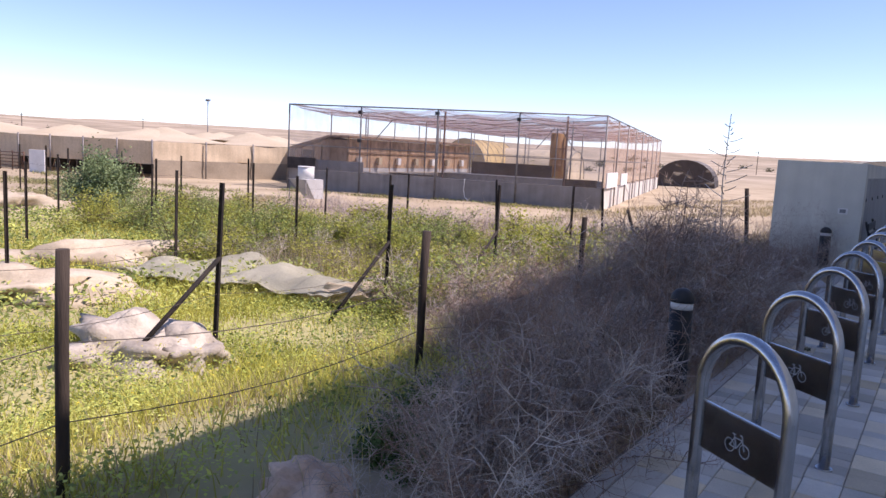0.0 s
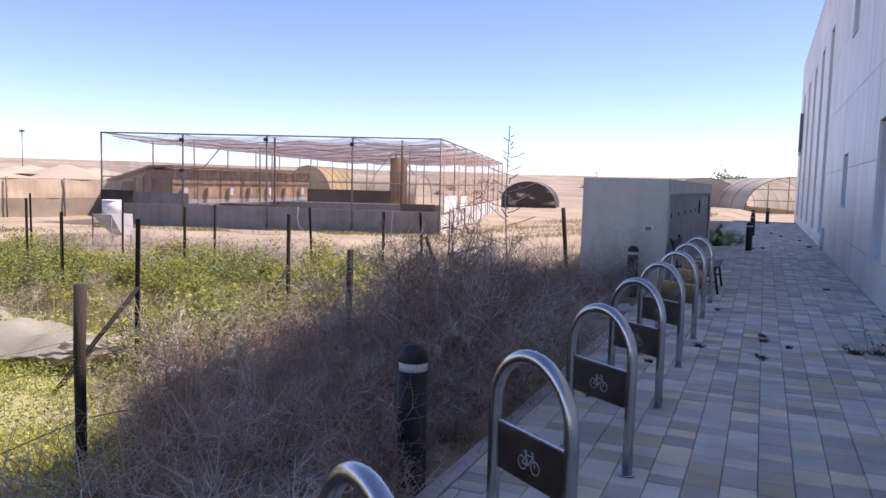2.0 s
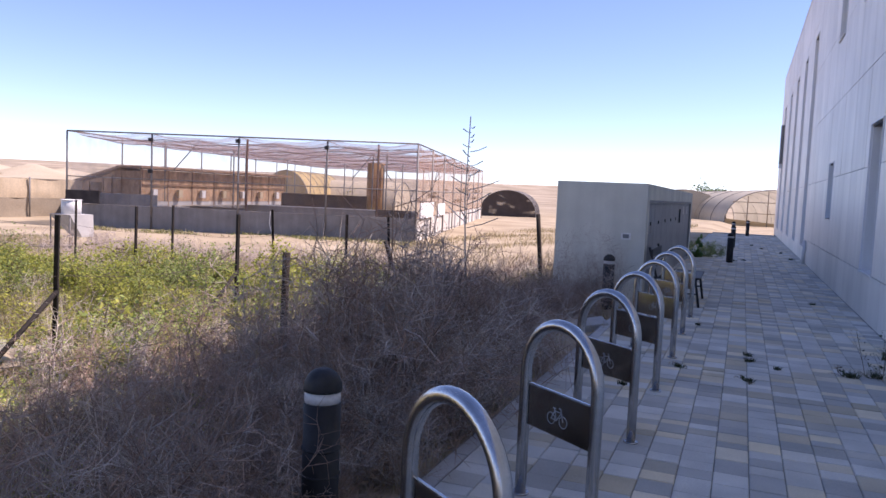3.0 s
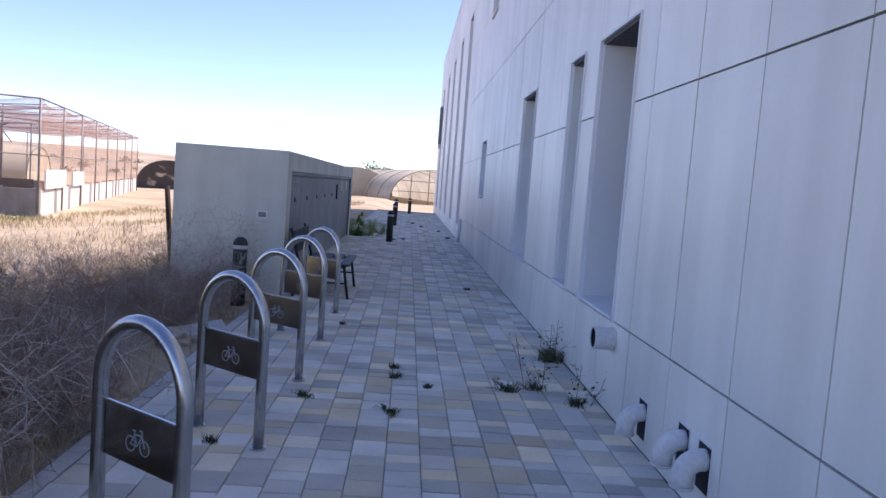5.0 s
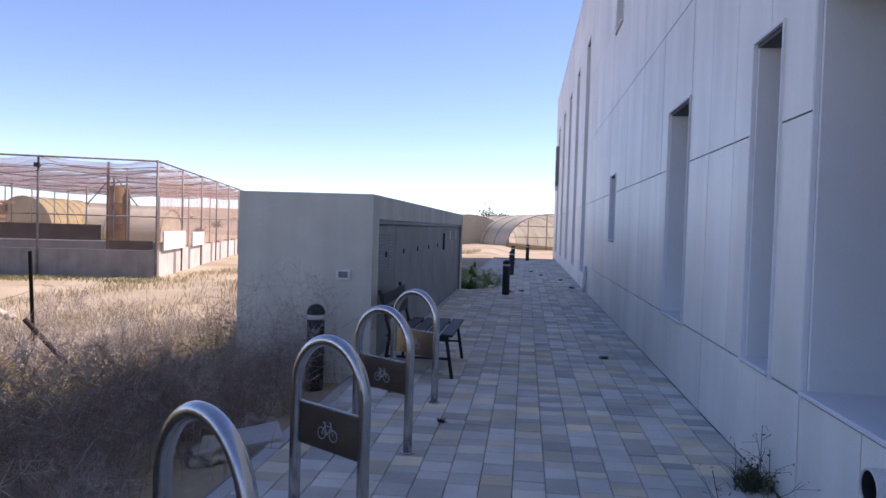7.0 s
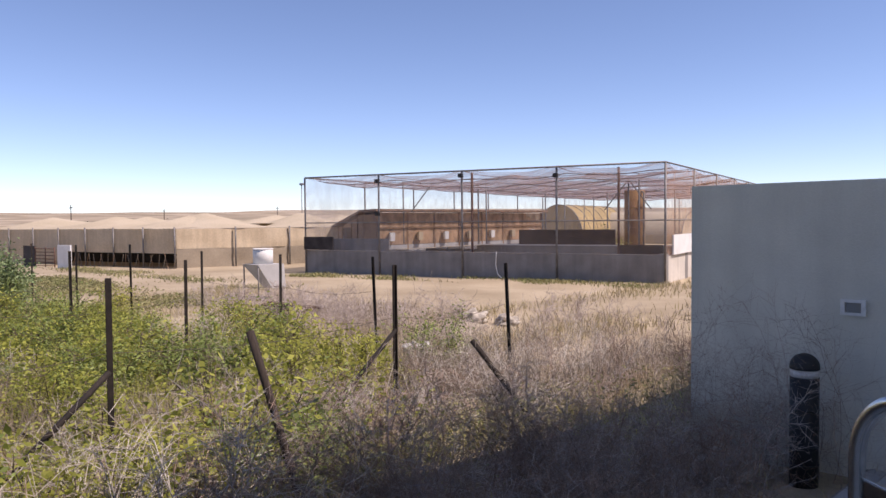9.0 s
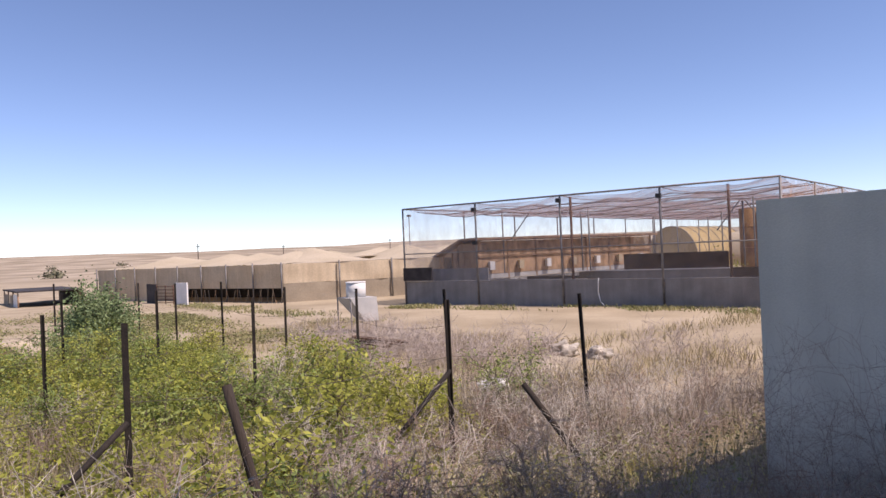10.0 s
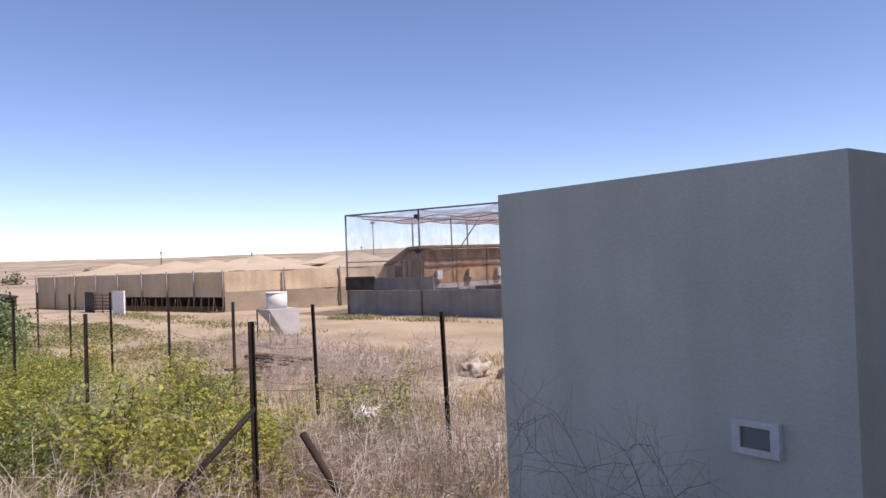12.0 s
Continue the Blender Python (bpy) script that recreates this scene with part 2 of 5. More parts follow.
# ---- mesh helpers ----
def empty(name, at=(0, 0, 0), rz=0.0, label="", category="", group="", kind=""):
    ob = new(name)
    ob.matrix_world = pose(*at, 0, 0, rz)
    return tagged(ob, label, category, group, kind)


def part(name, bm, material, parent=None, label=""):
    me = bpy.data.meshes.new(name)
    if isinstance(bm, tuple):
        me.from_pydata(bm[0].tolist(), [], bm[1].tolist())
    else:
        bm.to_mesh(me)
        bm.free()
    me.materials.append(material)
    ob = new(name, me)
    if parent is not None:
        ob.parent = parent
    return tagged(ob, label)


def share(name, mesh, parent, m):
    ob = new(name, mesh)
    ob.parent = parent
    ob.matrix_basis = m
    return ob


def smooth(ob):
    ob.data.polygons.foreach_set("use_smooth", [True] * len(ob.data.polygons))
    return ob


def box(x0, y0, z0, x1, y1, z1, bevel=0.0, bm=None, m=None):
    bm = bm or bmesh.new()
    made = bmesh.ops.create_cube(bm, size=1.0)["verts"]
    for v in made:
        v.co = Vector(((x0 + x1) / 2 + v.co.x * (x1 - x0), (y0 + y1) / 2 + v.co.y * (y1 - y0), (z0 + z1) / 2 + v.co.z * (z1 - z0)))
    if m is not None:
        bmesh.ops.transform(bm, matrix=m, verts=made)
    if bevel:
        edges = list({e for v in made for e in v.link_edges})
        bmesh.ops.bevel(bm, geom=edges, offset=bevel, segments=2, affect="EDGES", profile=0.5)
    return bm


def tube(points, r, n=8, bm=None, caps=True, r_end=None):
    """A pipe along points; r_end: radius at the far end."""
    bm = bm or bmesh.new()
    pts = [Vector(p) for p in points]
    rings, side = [], None
    for i, p in enumerate(pts):
        d = (pts[min(i + 1, len(pts) - 1)] - pts[max(i - 1, 0)]).normalized()
        if side is None:
            side = d.orthogonal().normalized()
        side = (side - d * side.dot(d)).normalized()
        up = d.cross(side)
        rad = r if r_end is None else r + (r_end - r) * i / (len(pts) - 1)
        rings.append([bm.verts.new(p + rad * (math.cos(a) * side + math.sin(a) * up)) for a in (2 * math.pi * k / n for k in range(n))])
    for a, b in zip(rings, rings[1:]):
        for k in range(n):
            f = bm.faces.new((a[k], a[(k + 1) % n], b[(k + 1) % n], b[k]))
            f.smooth = n > 5
    if caps:
        bm.faces.new(rings[0][::-1])
        bm.faces.new(rings[-1])
    return bm


def ring(c, r, rad, n=20, k=5, bm=None, axis="y"):
    bm = bm or bmesh.new()
    rows = []
    for i in range(n):
        a = 2 * math.pi * i / n
        row = []
        for j in range(k):
            b = 2 * math.pi * j / k
            q = r + rad * math.cos(b)
            p = (q * math.cos(a), rad * math.sin(b), q * math.sin(a)) if axis == "y" else (q * math.cos(a), q * math.sin(a), rad * math.sin(b))
            row.append(bm.verts.new(Vector(c) + Vector(p)))
        rows.append(row)
    for i in range(n):
        for j in range(k):
            bm.faces.new((rows[i][j], rows[(i + 1) % n][j], rows[(i + 1) % n][(j + 1) % k], rows[i][(j + 1) % k]))
    return bm


def sheet(fn, nu, nv, bm=None):
    """A surface of nu by nv faces; fn(u, v) gives the place, u and v from 0 to 1."""
    bm = bm or bmesh.new()
    g = [[bm.verts.new(fn(i / nu, j / nv)) for j in range(nv + 1)] for i in range(nu + 1)]
    for i in range(nu):
        for j in range(nv):
            f = bm.faces.new((g[i][j], g[i + 1][j], g[i + 1][j + 1], g[i][j + 1]))
            f.smooth = True
    return bm


def lump(r, seed, flat=0.6, sub=3, rough=0.35):
    """A rough stone or mound about the origin."""
    bm = bmesh.new()
    bmesh.ops.create_icosphere(bm, subdivisions=sub, radius=1.0)
    for v in bm.verts:
        d = v.co.normalized()
        k = 1 + rough * noise.noise(d * 1.6 + Vector((seed, 0, 0))) + rough * 0.5 * noise.noise(d * 4.1 + Vector((0, seed, 0))) + rough * 0.2 * noise.noise(d * 11 + Vector((0, 0, seed)))
        v.co = Vector((d.x * r[0] * k, d.y * r[1] * k, max(d.z, -0.35) * r[2] * k))
    return bm


def sticks(p0, p1, r0, r1):
    """Thin three-sided tapering sticks, as vertices and faces."""
    p0, p1 = np.asarray(p0, float), np.asarray(p1, float)
    r0, r1 = np.broadcast_to(r0, len(p0))[:, None], np.broadcast_to(r1, len(p0))[:, None]
    d = p1 - p0
    d = d / np.maximum(np.linalg.norm(d, axis=1, keepdims=True), 1e-6)
    ref = np.where(np.abs(d[:, 2:3]) > 0.9, [[1.0, 0, 0]], [[0, 0, 1.0]])
    a = np.cross(d, ref)
    a /= np.linalg.norm(a, axis=1, keepdims=True)
    b = np.cross(d, a)
    v = []
    for p, r in ((p0, r0), (p1, r1)):
        for k in range(3):
            t = 2 * math.pi * k / 3
            v.append(p + r * (math.cos(t) * a + math.sin(t) * b))
    v = np.stack(v, 1).reshape(-1, 3)
    base = np.arange(len(p0))[:, None, None] * 6
    f = (base + np.array([[0, 1, 4, 3], [1, 2, 5, 4], [2, 0, 3, 5]])).reshape(-1, 4)
    return v, f


def leaves(c, size, rng, aspect=0.5, upward=0.3):
    """Small rhombic leaves about the places c."""
    c = np.asarray(c, float)
    k = len(c)
    a = rng.normal(size=(k, 3))
    a[:, 2] = np.abs(a[:, 2]) * upward + 0.15
    a /= np.linalg.norm(a, axis=1, keepdims=True)
    b = np.cross(a, rng.normal(size=(k, 3)))
    b /= np.linalg.norm(b, axis=1, keepdims=True)
    s = (size * rng.uniform(0.6, 1.4, k))[:, None]
    v = np.stack([c - a * s, c + b * s * aspect, c + a * s, c - b * s * aspect], 1).reshape(-1, 3)
    f = (np.arange(k)[:, None] * 4 + np.arange(4)[None]).reshape(-1, 4)
    return v, f


def flat_leaves(c, size, rng):
    """Low leaves that lie nearly level."""
    c = np.asarray(c, float)
    k = len(c)
    t, s = rng.uniform(0, 2 * math.pi, k), (size * rng.uniform(0.6, 1.4, k))[:, None]
    a = np.stack([np.cos(t), np.sin(t), rng.normal(size=k) * 0.3], 1)
    b = np.stack([-np.sin(t), np.cos(t), rng.normal(size=k) * 0.3], 1)
    v = np.stack([c - a * s, c + b * s * 0.55, c + a * s, c - b * s * 0.55], 1).reshape(-1, 3)
    return v, (np.arange(k)[:, None] * 4 + np.arange(4)[None]).reshape(-1, 4)


def blades(c, h, w, rng, lean=0.35):
    """Bent, pointed blades of grass rising from the places c."""
    c = np.asarray(c, float)
    k = len(c)
    h = (h * rng.uniform(0.5, 1.3, k))[:, None]
    t = rng.uniform(0, 2 * math.pi, k)
    side = np.stack([np.cos(t), np.sin(t), 0 * t], 1)
    t2 = rng.uniform(0, 2 * math.pi, k)
    bend = np.stack([np.cos(t2), np.sin(t2), 0 * t2], 1) * h * lean * rng.uniform(0.2, 1.3, k)[:, None]
    up = np.array([0, 0, 1.0])
    mid, tip = c + up * h * 0.55 + bend * 0.4, c + up * h + bend
    v = np.stack([c - side * w, c + side * w, mid + side * w * 0.8, mid - side * w * 0.8, tip + side * w * 0.15, tip - side * w * 0.15], 1).reshape(-1, 3)
    f = (np.arange(k)[:, None, None] * 6 + np.array([[0, 1, 2, 3], [3, 2, 4, 5]])).reshape(-1, 4)
    return v, f


def join(*meshes):
    vs, fs, o = [], [], 0
    for v, f in meshes:
        vs.append(v), fs.append(f + o)
        o += len(v)
    return np.concatenate(vs), np.concatenate(fs)


# ---- the lie of the land ----
PATH_LEFT, PATH_RIGHT, PATH_END, WALL_X = -0.94, 2.19, 46.0, 2.19


def step(a, b, x):
    t = min(1.0, max(0.0, (x - a) / (b - a)))
    return t * t * (3 - 2 * t)


def ground_z(x, y):
    far = step(24, 34, y)
    drop = 0.08 + 0.12 * step(-0.9, -2.6, x) + 0.55 * step(-2.6, -6.0, x) + 0.20 * step(-6, -16, x)
    soft = 0.08 + 0.87 * step(-1.5, -14, x)
    z = -(drop * (1 - far) + soft * far)
    if x < -1.0:
        z += 0.07 * noise.noise((x * 0.45, y * 0.45, 0)) * step(-1.2, -3.0, x) + 0.03 * noise.noise((x * 1.7, y * 1.7, 3))
    if x > PATH_LEFT - 0.15:
        z = -0.12 - 0.3 * step(50, 70, y) if y < 60 else -0.42
    r = math.hypot(x, y - 8)
    if r > 90:
        k = step(110, 900, r)
        hills = 0.5 + 0.6 * noise.noise((x * 0.0025, y * 0.0025, 7)) + 0.25 * noise.noise((x * 0.009, y * 0.009, 1))
        z += k * (r * 0.0125 + 7 * hills) * (1 - 0.75 * step(900, 2500, r))
    return z


def cover(x, y):
    """How much of the ground is grown over with green."""
    k = step(-2.0, -3.1, x) * (1 - step(16.5, 20.0, y + 1.2 * noise.noise((x * 0.3, y * 0.3, 4)))) * (1 - step(-20, -27, x))
    k *= 1 - 0.8 * max(step(13.2, 15.2, y) * step(-7.5, -5.5, x), step(10.5, 12.5, y) * step(-4.5, -3.7, x))
    return max(0.0, min(1.0, k * (0.75 + 0.6 * noise.noise((x * 0.25, y * 0.25, 9)))))


def ground_sheet():
    n, radii = 288, [0.0]
    r = 0.5
    while r < 3200:
        radii.append(r)
        r *= 1.075 if r < 60 else 1.11
    verts, faces = [(-3.0, 9.0, ground_z(-3, 9))], []
    for r in radii[1:]:
        for k in range(n):
            a = 2 * math.pi * k / n
            x, y = -3 + r * math.cos(a), 9 + r * math.sin(a)
            verts.append((x, y, ground_z(x, y)))
    for k in range(n):
        faces.append((0, 1 + k, 1 + (k + 1) % n))
    for i in range(len(radii) - 2):
        a, b = 1 + i * n, 1 + (i + 1) * n
        for k in range(n):
            faces.append((a + k, b + k, b + (k + 1) % n, a + (k + 1) % n))
    me = bpy.data.meshes.new("ground")
    me.from_pydata(verts, [], faces)
    att = me.attributes.new("cover", "FLOAT", "POINT")
    att.data.foreach_set("value", [cover(v[0], v[1]) for v in verts])
    att = me.attributes.new("plain", "FLOAT", "POINT")
    att.data.foreach_set("value", [step(80, 200, math.hypot(v[0], v[1])) for v in verts])
    me.polygons.foreach_set("use_smooth", [True] * len(me.polygons))
    m = surf("sandy_ground", (0.30, 0.235, 0.15), (0.465, 0.375, 0.255), 0.35, 14, 0.98, 0.5)
    nt = m.node_tree
    b = nt.nodes["Principled BSDF"]
    sand = b.inputs["Base Color"].links[0].from_socket
    green, mix = nt.nodes.new("ShaderNodeTexNoise"), nt.nodes.new("ShaderNodeMixRGB")
    ramp, at = nt.nodes.new("ShaderNodeValToRGB"), nt.nodes.new("ShaderNodeAttribute")
    green.inputs["Scale"].default_value, green.inputs["Detail"].default_value = 2.5, 6.0
    ramp.color_ramp.elements[0].color, ramp.color_ramp.elements[1].color = (0.30, 0.29, 0.11, 1), (0.50, 0.44, 0.24, 1)
    at.attribute_name = "cover"
    geo = nt.nodes.new("ShaderNodeNewGeometry")
    nt.links.new(geo.outputs["Position"], green.inputs["Vector"])
    nt.links.new(green.outputs["Fac"], ramp.inputs[0])
    nt.links.new(at.outputs["Fac"], mix.inputs[0])
    nt.links.new(sand, mix.inputs[1])
    nt.links.new(ramp.outputs[0], mix.inputs[2])
    plain, pr, pm, pa = nt.nodes.new("ShaderNodeTexNoise"), nt.nodes.new("ShaderNodeValToRGB"), nt.nodes.new("ShaderNodeMixRGB"), nt.nodes.new("ShaderNodeAttribute")
    plain.inputs["Scale"].default_value, plain.inputs["Detail"].default_value = 0.035, 9.0
    pr.color_ramp.elements[0].position, pr.color_ramp.elements[1].position = 0.38, 0.62
    pr.color_ramp.elements[0].color, pr.color_ramp.elements[1].color = (0.25, 0.20, 0.13, 1), (0.44, 0.35, 0.25, 1)
    pa.attribute_name = "plain"
    nt.links.new(geo.outputs["Position"], plain.inputs["Vector"])
    nt.links.new(plain.outputs["Fac"], pr.inputs[0])
    nt.links.new(pa.outputs["Fac"], pm.inputs[0])
    nt.links.new(mix.outputs[0], pm.inputs[1])
    nt.links.new(pr.outputs[0], pm.inputs[2])
    nt.links.new(pm.outputs[0], b.inputs["Base Color"])
    me.materials.append(m)
    return tagged(new("ground", me), "sandy desert ground with patches of green and dry growth", "ground", kind="structure")


ground_sheet()


# ---- the building ----
ROOF_Z, B_Y0, B_Y1, B_X1 = 8.6, -16.0, 50.0, 16.0
WINDOWS = [  # y0, y1, z0, z1
    (11.335, 12.40, 0.665, 2.84), (12.967, 13.54, 0.66, 2.84), (15.57, 16.60, 0.65, 2.84), (21.40, 22.20, 1.36, 2.54),
    (21.20, 22.20, 5.15, 6.35), (17.6, 18.6, 5.15, 6.35),
    (28.0, 29.1, 0.42, 6.62), (31.9, 33.0, 0.42, 6.62), (36.0, 37.2, 0.42, 6.62), (40.4, 41.7, 0.42, 6.62), (45.2, 46.6, 0.42, 6.62),
]


def cut(rects, hole):
    """What is left of the rectangles (y0, y1, z0, z1) outside the hole."""
    out = []
    for a0, a1, c0, c1 in rects:
        h0, h1, k0, k1 = hole
        if h0 >= a1 or h1 <= a0 or k0 >= c1 or k1 <= c0:
            out.append((a0, a1, c0, c1))
            continue
        if h0 > a0:
            out.append((a0, h0, c0, c1))
        if h1 < a1:
            out.append((h1, a1, c0, c1))
        m0, m1 = max(a0, h0), min(a1, h1)
        if k0 > c0:
            out.append((m0, m1, c0, k0))
        if k1 < c1:
            out.append((m0, m1, k1, c1))
    return out


wall = empty("wall_west", label="long pale grey panel-clad wall with deep narrow windows", category="wall", kind="structure")
rects = [(B_Y0, B_Y1, -0.4, ROOF_Z - 0.04)]
for w in WINDOWS:
    rects = cut(rects, w)
bm = bmesh.new()
for a0, a1, c0, c1 in rects:
    box(WALL_X + 0.022, a0, c0, WALL_X + 0.56, a1, c1, bm=bm)
part("wall_core", bm, M_JOINT, wall)
bm = box(WALL_X - 0.02, B_Y0, ROOF_Z - 0.04, WALL_X + 0.45, B_Y1, ROOF_Z + 0.02, 0.008)
part("coping", bm, M_TRIM, wall, "thin pale metal coping")
for nm, bm in (("wall_east", box(B_X1 - 0.3, B_Y0, -0.4, B_X1, B_Y1, ROOF_Z)), ("wall_south", box(WALL_X + 0.56, B_Y0, -0.4, B_X1 - 0.3, B_Y0 + 0.3, ROOF_Z)),
               ("wall_north", box(WALL_X + 0.56, B_Y1 - 0.3, -0.4, B_X1 - 0.3, B_Y1, ROOF_Z)), ("roof", box(WALL_X + 0.56, B_Y0 + 0.3, ROOF_Z - 0.5, B_X1 - 0.3, B_Y1 - 0.3, ROOF_Z - 0.2)),
               ("wall_inner", box(WALL_X + 3.0, B_Y0 + 0.3, -0.4, WALL_X + 3.2, B_Y1 - 0.3, ROOF_Z - 0.5)), ("floor_inner", box(WALL_X + 0.56, B_Y0 + 0.3, -0.4, WALL_X + 3.0, B_Y1 - 0.3, 0.1))):
    tagged(part(nm, bm, M_PLASTER), "plain plastered " + nm.split("_")[0] + " of the long building", nm.split("_")[0], kind="structure")

for i, (y0, y1, z0, z1) in enumerate(WINDOWS):
    win = empty("window_%d" % (i + 1), (WALL_X, y0, z0), label="tall narrow window deep in a painted reveal" if i < 4 else "narrow slot window high in the panel wall", category="window", kind="structure")
    w, h, d = y1 - y0, z1 - z0, 0.52
    e = 0.004
    bm = bmesh.new()
    part("head", box(0.012, e, h - 0.03, d, w - e, h - e), M_JOINT, win, "dark reveal head")
    box(0.012, e, 0.03, d, 0.034, h - 0.03, bm=bm)
    box(0.012, w - 0.034, 0.03, d, w - e, h - 0.03, bm=bm)
    part("reveal", bm, M_REVEAL, win)
    part("window_sill", box(-0.035, 0.002, e, d, w - 0.002, 0.03, 0.006), M_TRIM, win, "pale metal sill")
    bm = bmesh.new()
    t = 0.018
    box(-0.016, -t, -t, 0.012, 0, h + t, bm=bm)
    box(-0.016, w, -t, 0.012, w + t, h + t, bm=bm)
    box(-0.016, 0, h, 0.012, w, h + t, bm=bm)
    part("trim", bm, M_TRIM, win, "thin white edge trim")
    bm = bmesh.new()
    for a, b, c, f in ((0.036, 0.09, 0.034, h - 0.034), (w - 0.09, w - 0.036, 0.034, h - 0.034), (0.09, w - 0.09, 0.034, 0.09), (0.09, w - 0.09, h - 0.09, h - 0.034)):
        box(0.46, a, c, 0.52, b, f, bm=bm)
    part("window_frame", bm, M_TRIM, win, "pale aluminium frame")
    part("pane", box(0.486, 0.088, 0.088, 0.494, w - 0.088, h - 0.088), M_GLASS, win)

fin = empty("wall_shade", (WALL_X, 46.0, 3.75), label="dark narrow metal shade box on the facade", category="shade box")
part("box", box(-0.16, -0.4, 0, -0.02, 0.4, 1.95, 0.02), M_DOOR, fin)
part("bracket", box(-0.16, -0.3, -0.22, -0.02, 0.3, -0.02, 0.02), M_TRIM, fin, "pale bracket")

# ---- shed for switchgear: long plastered block with steel doors ----
BX0, BX1, BY0, BY1, BZ = -2.25, -0.86, 15.475, 26.1, 1.825
shed = empty("switchgear_shed", (BX0, BY0, 0), label="low grey plastered service block with a row of steel doors", category="shed")
L, W = BY1 - BY0, BX1 - BX0
bm = bmesh.new()
DY0, DY1, DZ = 0.32, L - 0.35, 1.58
for a in ((0, 0, -0.6, W - 0.12, L, BZ), ):
    box(*a, bm=bm)
box(W - 0.12, 0, DZ, W, L, BZ, bm=bm)
box(W - 0.12, 0, -0.6, W, DY0, DZ, bm=bm)
box(W - 0.12, DY1, -0.6, W, L, DZ, bm=bm)
bmesh.ops.remove_doubles(bm, verts=bm.verts, dist=0.0005)
body = part("body", bm, M_PLASTER, shed)
part("threshold", box(W - 0.118, DY0, -0.2, W - 0.02, DY1, 0.06, 0.004), M_KERB, shed)
bm = bmesh.new()
box(W - 0.105, DY0 + 0.002, DZ - 0.05, W - 0.012, DY1 - 0.002, DZ - 0.003, bm=bm)
box(W - 0.105, DY0 + 0.002, 0.062, W - 0.012, DY0 + 0.05, DZ - 0.05, bm=bm)
box(W - 0.105, DY1 - 0.05, 0.062, W - 0.012, DY1 - 0.002, DZ - 0.05, bm=bm)
part("door_frame", bm, M_DOOR, shed)
N_DOOR = 8
dw = (DY1 - DY0 - 0.10) / N_DOOR
for i in range(N_DOOR):
    y0 = DY0 + 0.05 + i * dw
    door = part("door", box(W - 0.085, y0 + 0.006, 0.07, W - 0.05, y0 + dw - 0.006, DZ - 0.056, 0.004), M_DOOR, shed)
    if i < 5:
        for c in ((0.28, 0.72) if i < 1 else ()):
            bm = bmesh.new()
            for k in range(12):
                z = DZ - 0.16 - k * 0.034
                box(-0.012, -0.13, -0.002, 0.012, 0.13, 0.002, bm=bm, m=pose(W - 0.046, y0 + dw * c, z, 0, 38, 0))
            part("louvre", bm, M_DOOR, door)
        part("lock", box(W - 0.05, y0 + dw * 0.5 - 0.02, 1.16, W - 0.036, y0 + dw * 0.5 + 0.02, 1.22, 0.004), M_BLACK, door, "small black lock")
    if i == 5:
        part("handle", box(W - 0.05, y0 + 0.30, 1.08, W - 0.02, y0 + 0.36, 1.40, 0.006), M_BLACK, door, "black pull handle")
    if i >= 6:
        for c in (0.25, 0.6):
            part("sign", box(W - 0.05, y0 + dw * c, 1.26, W - 0.046, y0 + dw * c + 0.16, 1.46), M_WHITE if c < 0.5 else M_MARK, door, "small pale label plate")
socket = empty("socket_outlet", (-1.146, BY0, 1.011), label="white framed weatherproof socket outlet on plaster", category="socket")
bm = bmesh.new()
for a in ((-0.066, -0.022, -0.045, 0.066, -0.001, -0.028), (-0.066, -0.022, 0.028, 0.066, -0.001, 0.045), (-0.066, -0.022, -0.028, -0.042, -0.001, 0.028), (0.042, -0.022, -0.028, 0.066, -0.001, 0.028)):
    box(*a, bm=bm)
part("frame", bm, M_WHITE, socket, "white plastic frame")
part("cover", box(-0.041, -0.013, -0.027, 0.041, -0.002, 0.027, 0.003), M_DOOR, socket, "grey hinged cover")
socket.scale = (1.13, 1.0, 1.13)

# ---- bicycle racks ----
def bike_mark(bm, x, y, z, s):
    for dx in (-0.62, 0.62):
        ring((x + dx * s, y, z - 0.30 * s), 0.40 * s, 0.035 * s, 18, 4, bm)
    def bar(a, b, r=0.035):
        tube([(x + a[0] * s, y, z + a[1] * s), (x + b[0] * s, y, z + b[1] * s)], r * s, 4, bm)
    hub_r, hub_f, crank, seat_p, head = (-0.62, -0.30), (0.62, -0.30), (-0.05, -0.34), (-0.25, 0.28), (0.40, 0.30)
    for a, b in ((hub_r, crank), (hub_r, seat_p), (crank, seat_p), (seat_p, head), (crank, head), (hub_f, head), (seat_p, (-0.31, 0.46)), (head, (0.36, 0.52)), ((0.36, 0.52), (0.20, 0.58)), ((-0.45, 0.47), (-0.18, 0.47))):
        bar(a, b)
    return bm


